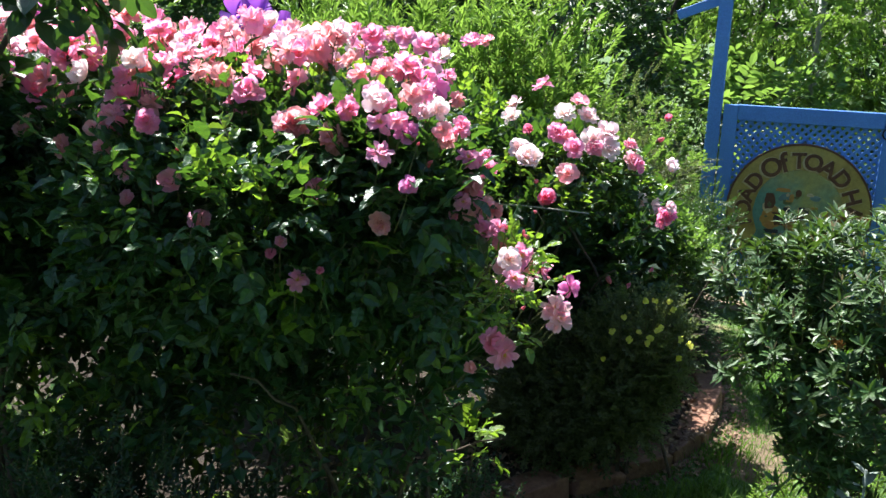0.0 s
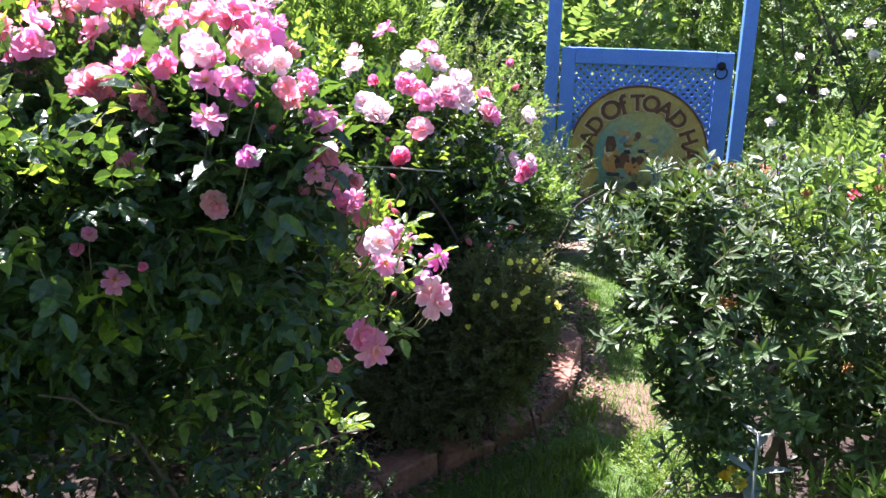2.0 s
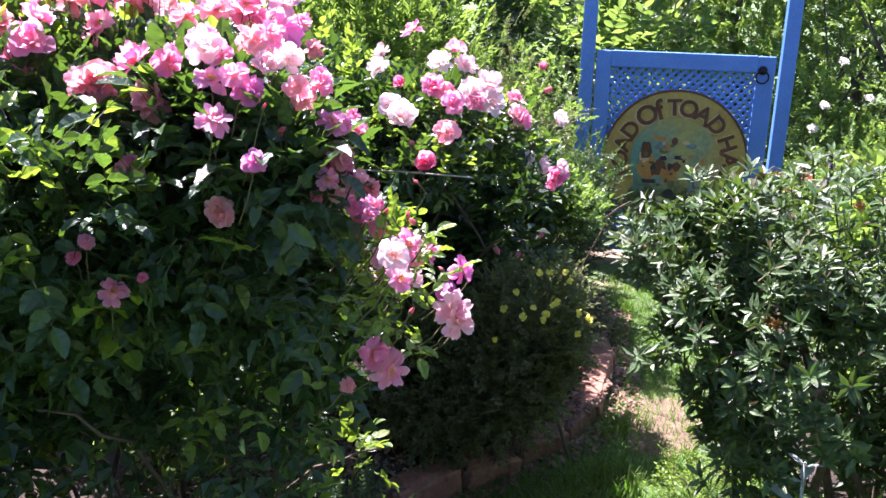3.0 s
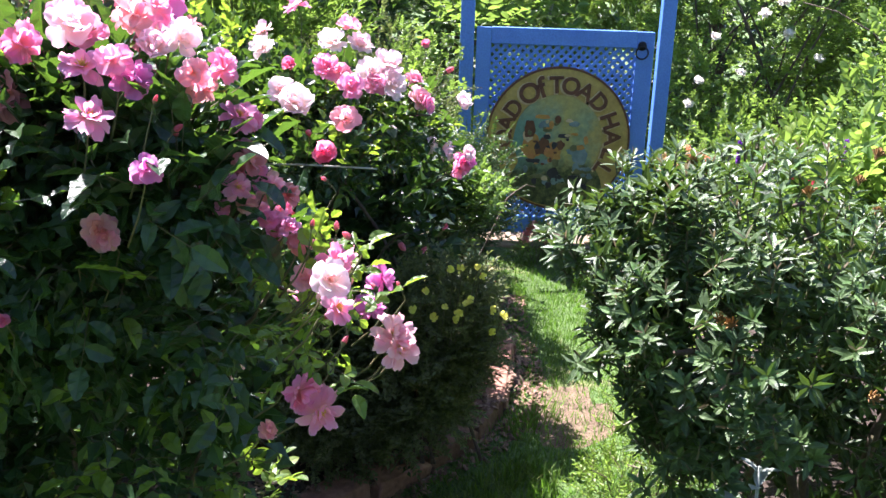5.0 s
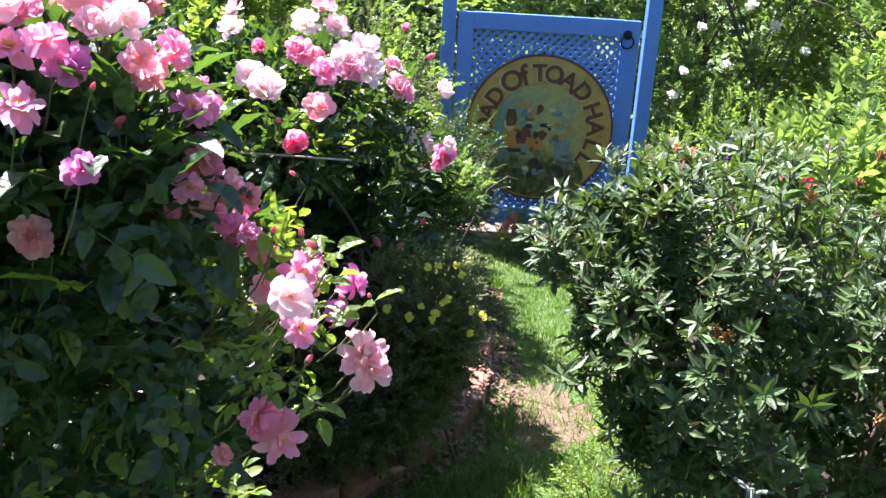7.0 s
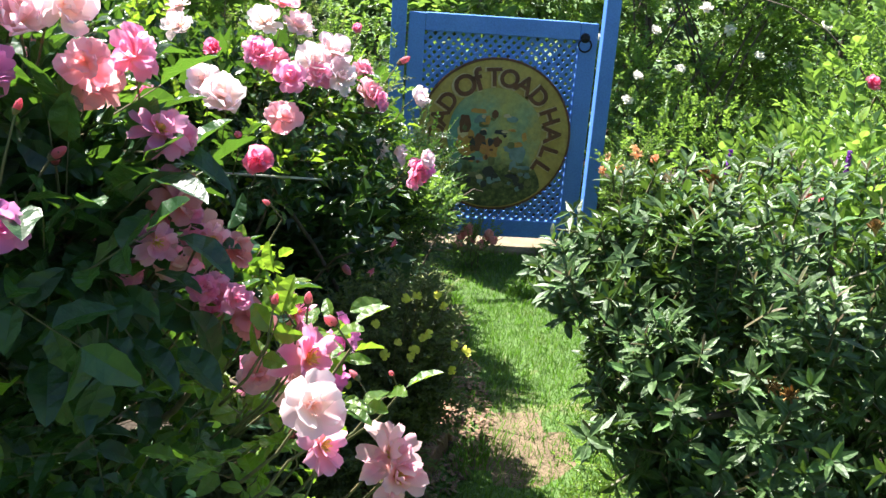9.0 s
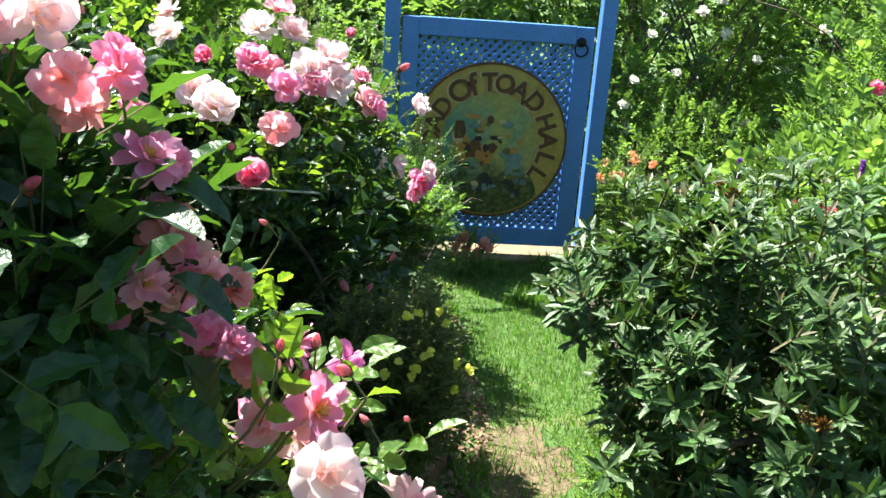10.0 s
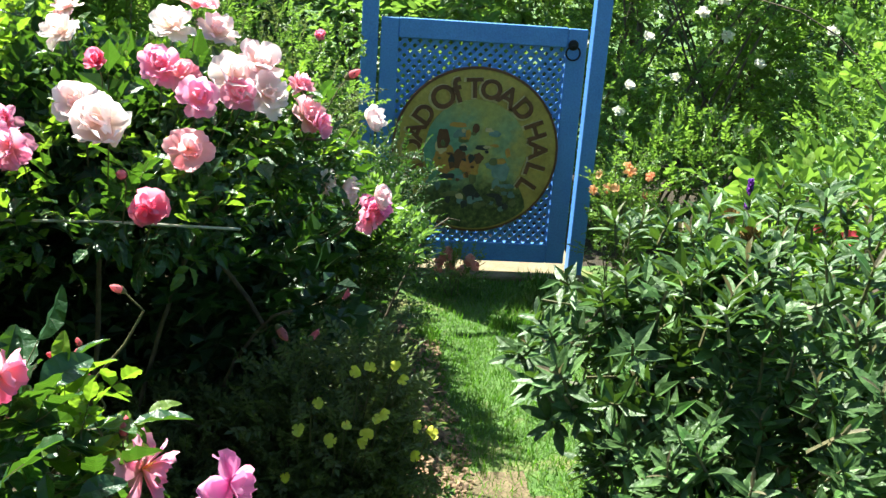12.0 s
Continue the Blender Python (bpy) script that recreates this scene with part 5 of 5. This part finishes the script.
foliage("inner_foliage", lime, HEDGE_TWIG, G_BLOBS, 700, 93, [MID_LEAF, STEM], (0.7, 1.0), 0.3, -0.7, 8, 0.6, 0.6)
canes(lime, [((1.2 + rng.normal(0, .1), 2.95, 0.0), (1.2 + rng.normal(0, .3), 2.85 + rng.normal(0, .15), 0.95)) for _ in range(9)], rng, 0.006, 0.002)
TINY_RED = flower_meshes("small_flower", [SMALL5], DEEP_PINK, 94, 0.02)[0]
TINY_VIOLET = flower_meshes("small_flower", [SMALL5], PURPLE, 95, 0.02)[0]
p, g = in_blobs(rng, G_BLOBS, 16, 1.0, -1, 8, 96, 0.9, 0.3)
for i in range(len(p)):
    child("small_flower", TINY_RED if i % 3 else TINY_VIOLET, lime, Matrix.Translation(p[i]) @ facing(g[i], 0, rng.uniform(0.8, 1.3)))

# ---- plants beyond the gate and along the back ----
rng = np.random.default_rng(101)
back = thing("white_rose_bush", "tall loose rose bush with scattered creamy white blooms", "rose bush", group="rose bushes")
H_BLOBS = [((1.75, 6.3, 1.15), (0.7, 0.5, 0.95)), ((2.7, 6.0, 1.1), (0.8, 0.6, 1.0)), ((1.3, 5.95, 0.5), (0.3, 0.3, 0.5)), ((1.7, 5.5, 0.35), (0.55, 0.3, 0.4))]
foliage("foliage", back, HEDGE_TWIG, H_BLOBS, 3300, 102, [MID_LEAF, STEM], (0.5, 0.95), 0.35, -0.3, 6, 0.6, 0.6)
# lime leaves on the skin paint in the sunlit look of the bush
foliage("young_foliage", back, HEDGE_TWIG, H_BLOBS, 1900, 108, [LIME_LEAF, STEM], (0.45, 0.8), 0.9, -0.5, 6, 0.8, 0.6)
p, g = in_blobs(rng, H_BLOBS, 90, 0.98, -1, 5, 103, 0.3, 0.3)
stems = []
add_blooms(back, [("white", tuple(p[i]), (g[i][0], g[i][1] - 0.4, g[i][2] + 0.5), rng.uniform(0.7, 1.1)) for i in range(len(p)) if p[i][1] < 6.3 and p[i][2] > 0.5][:20] + [("white", (q[0], q[1] - 0.12, q[2]), (0.1, -0.6, 0.9), 0.8) for q in ((1.65, 5.8, 1.25), (1.8, 5.8, 1.14), (1.97, 5.75, 1.0), (1.3, 5.75, 0.85), (1.24, 5.7, 0.72), (1.55, 5.8, 0.9), (1.38, 5.8, 1.1), (1.75, 5.8, 1.32), (2.2, 5.5, 1.2), (1.45, 5.75, 0.6), (1.28, 5.7, 0.6))], rng, (2.0, 6.3, 1.0), stems)
v, f, m = cat(stems)
child("stalk_tangle", mesh_from("stalk_tangle", v, f, [STEM], m), back, None, "", "stuff")
canes(back, [((1.9 + rng.normal(0, .4), 6.2 + rng.normal(0, .2), 0.0), (2.0 + rng.normal(0, .6), 6.1 + rng.normal(0, .3), 1.7)) for _ in range(16)], rng, 0.009, 0.003)

will = thing("willow_tree", "slender young willow with a pale trunk and hanging leaves", "tree", (0.5, 6.9, 0))
v, f, m = tube([(0, 0, -0.05), (0.01, 0.02, 0.7), (-0.02, 0, 1.3), (0.03, 0.03, 2.0), (0.0, 0, 2.7)], 0.028, 0.012, 0, 8)
child("trunk", mesh_from("trunk", v, f, [PALE_BARK], m, True), will)
canes(will, [((0, 0, z), (rng.normal(0, .5), rng.normal(0, .3), z + 0.5)) for z in np.linspace(1.0, 2.4, 12)], rng, 0.009, 0.003, PALE_BARK, "limb")
foliage("crown", will, SLIM_TWIG, [((0, 0, 2.0), (0.85, 0.55, 0.95)), ((0.35, -0.1, 1.45), (0.5, 0.4, 0.5))], 950, 104, [LIME_LEAF, STEM], (0.6, 1.0), 0.7, -0.25, 5, -0.9, 0.4)
foliage("shoot_foliage", will, BROAD_TWIG, [((0.1, -0.2, 1.75), (0.75, 0.4, 0.8))], 420, 118, [LIME_LEAF, STEM], (0.7, 1.1), 0.85, -0.3, 5, 0.2, 0.5)

peach = thing("feathery_shrub", "upright feathery shrub with narrow bright green leaves", "shrub", (-1.5, 4.1, 0))
foliage("crown", peach, SLIM_TWIG, [((0, 0, 1.1), (0.75, 0.4, 0.65)), ((0.55, 0.1, 1.15), (0.4, 0.35, 0.55)), ((-0.7, 0.1, 1.0), (0.6, 0.4, 0.7))], 1500, 105, [LIME_LEAF, STEM], (0.6, 1.0), 0.4, -0.5, 6, 1.2, 0.4)
canes(peach, [((rng.normal(0, .3), rng.normal(0, .1), 0), (rng.normal(0, .6), rng.normal(0, .2), 1.5)) for _ in range(12)], rng, 0.008, 0.003)

grey = thing("small_leaved_shrub", "airy small-leaved grey-green shrub beside the gate", "shrub", (-0.55, 4.5, 0))
foliage("foliage", grey, FINE_TWIG, [((0.1, 0, 0.7), (0.42, 0.4, 0.6)), ((-0.5, 0.1, 0.7), (0.5, 0.4, 0.65)), ((0.28, 0.1, 0.85), (0.2, 0.25, 0.35))], 1700, 106, [GREY_LEAF, STEM], (0.9, 1.3), 0.45, -0.5, 7, 0.7, 0.6)
foliage("broad_foliage", grey, HEDGE_TWIG, [((0.12, -0.05, 0.66), (0.40, 0.38, 0.55)), ((-0.5, 0.1, 0.7), (0.5, 0.4, 0.65))], 900, 109, [MID_LEAF, STEM], (0.4, 0.65), 0.6, -0.4, 7, 0.7, 0.6)
canes(grey, [((rng.normal(0, .2), 0, 0), (rng.normal(0, .22), rng.normal(0, .15), 0.85)) for _ in range(10)], rng, 0.006, 0.002)

fernish = thing("pinnate_shrub", "shrub with layered bright pinnate leaves beyond the gate", "shrub", (-0.15, 6.3, 0))
foliage("crown", fernish, PINNATE, [((0, 0, 0.95), (0.65, 0.4, 0.42)), ((0.6, 0.2, 0.8), (0.4, 0.3, 0.4)), ((0.6, -0.45, 0.45), (0.55, 0.18, 0.32))], 300, 107, [MID_LEAF, STEM], (0.8, 1.2), 0.6, -0.8, 5, 0.3, 0.4, roll=0.2)
canes(fernish, [((rng.normal(0, .1), 0, 0), (rng.normal(0, .4), rng.normal(0, .2), 1.0)) for _ in range(8)], rng, 0.008, 0.003)

# hedges that close the garden
def hedge(label, blobs, n, seed, mat, big=1.0):
    h = thing("hedge", label, "hedge", group="hedges")
    foliage("foliage", h, HEDGE_TWIG, blobs, n, seed, [mat, STEM], (1.2 * big, 2.0 * big), 0.7, -0.75, 3.0, 0.4, 0.6)
    canes(h, [((c[0] + rng.normal(0, .15), c[1], 0), (c[0] + rng.normal(0, .18), c[1], c[2] + q[2] * 0.4)) for c, q in blobs for _ in range(3)], rng, 0.03, 0.012, None, "stem")


hedge("tall dark mixed hedge closing the garden", [((x, 8.6 + 0.3 * math.sin(x * 3), 1.3), (1.0, 0.7, 1.6 + 0.3 * math.sin(x * 5))) for x in np.arange(-6, 6.1, 1.0)], 4000, 111, DARK_LEAF, 1.1)
hedge("dark conifer hedge behind the roses", [((x, 6.6, 1.1), (0.8, 0.6, 1.5)) for x in np.arange(-5.0, -0.7, 0.9)], 3000, 112, DARK_LEAF)
hedge("far row of tall dark trees", [((x, 13.0, 2.4), (1.8, 0.8, 3.0)) for x in np.arange(-12, 12.1, 2.4)], 2600, 115, DARK_LEAF, 3.0)
# added out of view behind the camera: blocks sky light that fills the shade
hedge("tall unseen hedge added behind the lawn to cut sky light", [((x, -3.9, 1.5), (1.1, 0.7, 1.9)) for x in np.arange(-6, 6.1, 1.2)], 1500, 116, DARK_LEAF, 2.0)
# the side hedges run on unseen to y = -3.6 to meet it
hedge("green hedge along the side of the garden", [((4.3, y, 1.0), (0.7, 0.9, 1.3)) for y in np.arange(-3.6, 8, 1.2)], 1700, 113, MID_LEAF)
hedge("green hedge along the other side of the garden", [((-4.3, y, 1.0), (0.7, 0.9, 1.3)) for y in np.arange(-3.6, 6, 1.2)], 1600, 114, MID_LEAF)


# ---- small plants ----
def fan(name, label, category, at, tw, blobs, n, seed, mats, size, stems=4, height=0.3, up=0.8):
    """A small clump: a few stems and its leaves."""
    t = thing(name, label, category, at)
    r = np.random.default_rng(seed)
    canes(t, [((r.normal(0, .02), r.normal(0, .02), -0.02), (r.normal(0, .06), r.normal(0, .05), height)) for _ in range(stems)], r, 0.003, 0.0015, STEM, "stem", 0.4, 5)
    foliage("leaves", t, tw, blobs, n, seed + 1, mats, size, 0.3, -2, 8, up, 0.5)
    return t


FELT_PAIR = [cat([moved(leaf(0.085, 0.035, 0.12, 0.15, 0, True), rot(0.55, 0, a), (0, 0, 0)) for a in (0.0, 3.14)]) for _ in range(2)]
silver = thing("silver_plant", "upright plant with pale grey felted leaves", "plant", (0.53, 1.60, 0))
v, f, m = tube([(0.02, 0.02, -0.02), (0.01, 0, 0.3), (0, 0, 0.66)], 0.005, 0.003, 0, 6)
child("stem", mesh_from("stem", v, f, [FELT_LEAF], m, True), silver)
fl = leaf(0.085, 0.035, 0.12, 0.15, 0, True)
felt = mesh_from("leaf", fl[0], fl[1], [FELT_LEAF], None, True)
for i, z in enumerate((0.30, 0.40, 0.49, 0.565, 0.62, 0.65)):
    for side in (0.0, math.pi):
        child("leaf", felt, silver, Matrix.Translation((0, 0, z)) @ Matrix.Rotation(i * 1.45 + side, 4, "Z") @ Matrix.Rotation(0.55, 4, "X") @ Matrix.Diagonal([(1.1, 1.15, 1.05, 0.9, 0.65, 0.45)[i]] * 3 + [1]))
fan("low_silver_plant", "low clump of grey felted leaves in shade", "plant", (0.62, 1.72, 0), FELT_PAIR, [((0, 0, 0.22), (0.16, 0.1, 0.16))], 26, 201, [FELT_LEAF, STEM], (0.6, 1.0))
yel = fan("yellow_flower_plant", "small plant with clustered bright yellow flowers", "plant", (0.50, 1.64, 0), FINE_TWIG, [((0, 0, 0.3), (0.06, 0.06, 0.22))], 60, 203, [MID_LEAF, STEM], (0.7, 1.1), 4, 0.5)
KNOT = flower_meshes("yellow_flower", [[(5, 10, 1, .9, .3), (5, 40, .9, .8, .4), (4, 70, .7, .6, .5)]], petal_mat("golden_petal", [(0, (0.8, 0.55, 0.03)), (1, (0.85, 0.66, 0.06))], (0.9, 0.7, 0.1)), 204, 0.016)[0]
for x, y, z in ((0.0, 0.0, 0.545), (0.012, -0.02, 0.53), (-0.014, 0.01, 0.525), (-0.02, -0.01, 0.47), (0.0, 0.01, 0.465), (0.03, 0.0, 0.44), (0.04, -0.02, 0.39), (0.07, 0.0, 0.38)):
    child("yellow_flower", KNOT, yel, Matrix.Translation((x, y, z)) @ facing((x * 5, -0.5, 0.8), x * 60))
fan("feathery_plant", "soft bright green plant with narrow feathery leaves", "plant", (0.72, 1.60, 0), SLIM_TWIG, [((0, 0, 0.42), (0.13, 0.06, 0.09)), ((0.14, 0.02, 0.40), (0.1, 0.06, 0.1))], 60, 206, [LIME_LEAF, STEM], (0.35, 0.55), 9, 0.42, 1.4)
fan("broad_leaf_plant", "young plant with a few broad upright green leaves", "plant", (0.80, 1.56, 0), BROAD_TWIG, [((0, 0, 0.45), (0.04, 0.03, 0.05))], 6, 208, [LIME_LEAF, STEM], (0.8, 1.1), 3, 0.45, 1.5)
fan("weed_clump", "yellowing sunlit weeds at the edge of the grass", "weeds", (0.37, 1.80, 0), BROAD_TWIG, [((0, 0, 0.3), (0.05, 0.05, 0.14)), ((0.05, 0.1, 0.18), (0.1, 0.1, 0.12))], 16, 210, [LIME_LEAF, STEM], (0.3, 0.45), 6, 0.4)
fan("weed_clump", "leafy green weeds under the rhododendron", "weeds", (0.55, 2.15, 0), FINE_TWIG, [((0, 0, 0.12), (0.16, 0.2, 0.12))], 90, 212, [MID_LEAF, STEM], (0.8, 1.3), 6, 0.2)

fan("weed_clump", "tall sunlit grass and weeds beside the path", "weeds", (0.46, 2.45, 0), FINE_TWIG, [((0, 0, 0.07), (0.10, 0.16, 0.08))], 70, 214, [LIME_LEAF, STEM], (0.7, 1.2), 6, 0.16)
fan("weed_clump", "tall sunlit grass and weeds beside the path", "weeds", (0.62, 2.8, 0), FINE_TWIG, [((0, 0, 0.08), (0.12, 0.2, 0.1))], 80, 216, [LIME_LEAF, STEM], (0.7, 1.2), 6, 0.16)

# foxgloves
bell = lathe([(0.001, 0.0), (0.006, 0.004), (0.008, 0.016), (0.0105, 0.03), (0.014, 0.036)], 0, 8)
FOX_MAT = petal_mat("foxglove_petal", [(0, (0.86, 0.74, 0.70)), (1, (0.88, 0.80, 0.74))], (0.95, 0.85, 0.75))
BELL = mesh_from("bell", bell[0], bell[1], [FOX_MAT], None, True)


def foxglove(at, h, seed):
    t = thing("foxglove", "tall spire of creamy pink foxglove bells", "foxglove", at, "foxgloves")
    r = np.random.default_rng(seed)
    v, f, m = tube([(0, 0, -0.02), (0.01, 0, h * 0.5), (0.0, 0.01, h)], 0.006, 0.002, 0, 6)
    child("stem", mesh_from("stem", v, f, [STEM], m, True), t)
    for i in range(26):
        u = i / 26
        a = i * 2.4
        z = h * (0.45 + 0.52 * u)
        d = Vector((math.cos(a), math.sin(a), -0.7))
        child("bell", BELL, t, Matrix.Translation((0.006 * math.cos(a), 0.006 * math.sin(a), z)) @ facing(d, 0, 1.3 - 0.8 * u))
    foliage("leaves", t, BROAD_TWIG, [((0, 0, 0.12), (0.1, 0.1, 0.1))], 14, seed, [MID_LEAF, STEM], (0.8, 1.3), 0.3, -2, 8, 0.8, 0.5)


foxglove((-1.80, 1.62, 0), 0.86, 220)
foxglove((-0.98, 2.10, 0.08), 0.62, 221)
foxglove((-2.0, 1.9, 0), 0.9, 222)

# broad dark leaves hanging in from beside the large rose
dark = thing("dark_leaved_shrub", "tall shrub with broad dark leaves beside the rose", "shrub", (-1.45, 1.16, 0))
rng = np.random.default_rng(250)
DARK_BLOBS = [((0.02, -0.05, 1.30), (0.16, 0.12, 0.30)), ((0.26, 0.0, 1.62), (0.24, 0.10, 0.07)), ((-0.15, 0.1, 1.0), (0.25, 0.2, 0.4))]
foliage("foliage", dark, BROAD_TWIG, DARK_BLOBS, 330, 251, [DARK_LEAF, STEM], (0.8, 1.2), 0.3, -1, 8, 0.0, 0.7)
canes(dark, [((rng.normal(0, .06), 0.1, 0.0), (x, y, z)) for x, y, z in ((0.05, -0.05, 1.5), (0.3, 0.0, 1.65), (0.42, 0.02, 1.64), (-0.15, 0.05, 1.3), (0.0, 0.1, 1.4))], rng, 0.012, 0.004, None, "branch")

# violet blossoms behind the large rose
vio = thing("violet_flower", "large drooping violet blossoms on tall stems", "flower", (-1.65, 2.8, 0))
VB = flower_meshes("blossom", [[(6, -20, 1.0, .8, -.8), (5, 35, .9, .8, .8)]], PURPLE, 225, 0.085)[0]
rng = np.random.default_rng(226)
for x, y, z in ((0, 0, 1.55), (0.10, 0.02, 1.50), (-0.12, 0.05, 1.53)):
    child("blossom", VB, vio, Matrix.Translation((x, y, z)) @ facing((0.1, -0.6, 0.7), x * 20, 1.0))
canes(vio, [((0, 0, 0), (x, y, z)) for x, y, z in ((0, 0, 1.55), (0.10, 0.02, 1.50), (-0.12, 0.05, 1.53))], rng, 0.006, 0.003, STEM, "stem", 0.3)
foliage("leaves", vio, BROAD_TWIG, [((0, 0, 0.9), (0.25, 0.2, 0.5))], 120, 227, [MID_LEAF, STEM], (0.8, 1.2), 0.3, -1, 6, 0.5, 0.5)

# flowers at the foot of the gate
pinkc = fan("fuchsia_clump", "low clump with small dusty pink flowers by the sill", "plant", (0.36, 4.72, 0), FINE_TWIG, [((0, 0, 0.1), (0.1, 0.08, 0.09))], 90, 230, [MID_LEAF, STEM], (0.7, 1.1), 4, 0.15)
DUSTY = flower_meshes("small_flower", [RAGGED], petal_mat("dusty_pink_petal", [(0, (0.62, 0.22, 0.22)), (1, (0.75, 0.40, 0.38))], (0.8, 0.4, 0.4)), 231, 0.026)[0]
for i in range(12):
    child("small_flower", DUSTY, pinkc, Matrix.Translation((rng.uniform(-0.08, 0.12), rng.uniform(-0.1, 0.05), rng.uniform(0.08, 0.2))) @ facing((rng.normal(0, .4), -0.6, 0.6), i))
peachc = fan("peach_flower_clump", "clump of apricot and red flowers beside the gatepost", "plant", (1.06, 4.66, 0), FINE_TWIG, [((0, 0, 0.4), (0.14, 0.12, 0.3))], 260, 233, [MID_LEAF, STEM], (0.9, 1.3), 7, 0.55)
APRI = flower_meshes("small_flower", [SMALL5, OPEN], petal_mat("apricot_petal", [(0, (0.80, 0.30, 0.16)), (0.6, (0.85, 0.50, 0.25)), (1, (0.72, 0.15, 0.16))], (0.9, 0.5, 0.3)), 234, 0.026)
for i in range(10):
    child("small_flower", APRI[i % 2], peachc, Matrix.Translation((rng.uniform(-0.16, 0.18), rng.uniform(-0.12, 0.05), rng.uniform(0.5, 0.69))) @ facing((rng.normal(0, .4), -0.6, 0.6), i))
# blue spikes in the lime shrub
spikes = [lathe([(0.002, 0.0), (0.009, 0.004), (0.004, 0.012)], 0, 5)]
SPIKE_V, SPIKE_F, SPIKE_M = cat([moved(spikes[0], rot(0.9, 0, a), (0, 0, z)) for z in np.linspace(0, 0.07, 10) for a in (z * 90, z * 90 + 2.1, z * 90 + 4.2)])
SPIKE = mesh_from("flower_spike", SPIKE_V, SPIKE_F, [PURPLE], None, True)
for x, y, z in ((0.72, 2.62, 0.985), (0.97, 2.55, 1.01)):
    s_th = thing("sage_stem", "slim sage stem with a violet-blue flower spike", "flower", (x, y, 0), "sage stems")
    v, f, m = tube([(0, 0.1, 0), (0.01, 0.04, z * 0.6), (0, 0, z + 0.05)], 0.003, 0.0015, 0, 5)
    child("stem", mesh_from("stem", v, f, [STEM], m), s_th)
    child("flower_spike", SPIKE, s_th, Matrix.Translation((0, 0, z)) @ Matrix.Diagonal((0.6, 0.6, 0.75, 1)))

# looser shrubs on the sunny side behind
rng = np.random.default_rng(240)
loose = thing("wild_shrub", "loose sunlit shrub of fine yellow-green shoots", "shrub")
foliage("foliage", loose, HEDGE_TWIG, [((1.95, 3.9, 0.75), (0.5, 0.5, 0.6)), ((2.5, 4.4, 0.9), (0.6, 0.6, 0.75))], 2600, 241, [MID_LEAF, STEM], (0.45, 0.8), 0.5, -0.7, 6, 0.7, 0.6)
foliage("young_foliage", loose, BROAD_TWIG, [((1.95, 3.9, 0.8), (0.5, 0.5, 0.62)), ((2.5, 4.4, 0.95), (0.6, 0.6, 0.8))], 170, 242, [LIME_LEAF, STEM], (0.6, 0.9), 0.9, -0.7, 6, 0.9, 0.5)
canes(loose, [((2.2 + rng.normal(0, .25), 4.1 + rng.normal(0, .15), 0), (2.2 + rng.normal(0, .5), 4.0 + rng.normal(0, .3), 1.35)) for _ in range(14)], rng, 0.007, 0.002)
stems = []
add_blooms(loose, [("deep", (1.62, 3.72, 1.10), (0, -1, 0.5), 1.2), ("deep", (1.9, 3.5, 1.2), (0, -1, 0.5), 0.9)], rng, (2, 4.1, 0.8), stems)
add_blooms(grey, [("deep", (0.33, -0.25, 1.13), (0, -0.8, 0.6), 0.9)], rng, (0, 0, 0.6), stems)
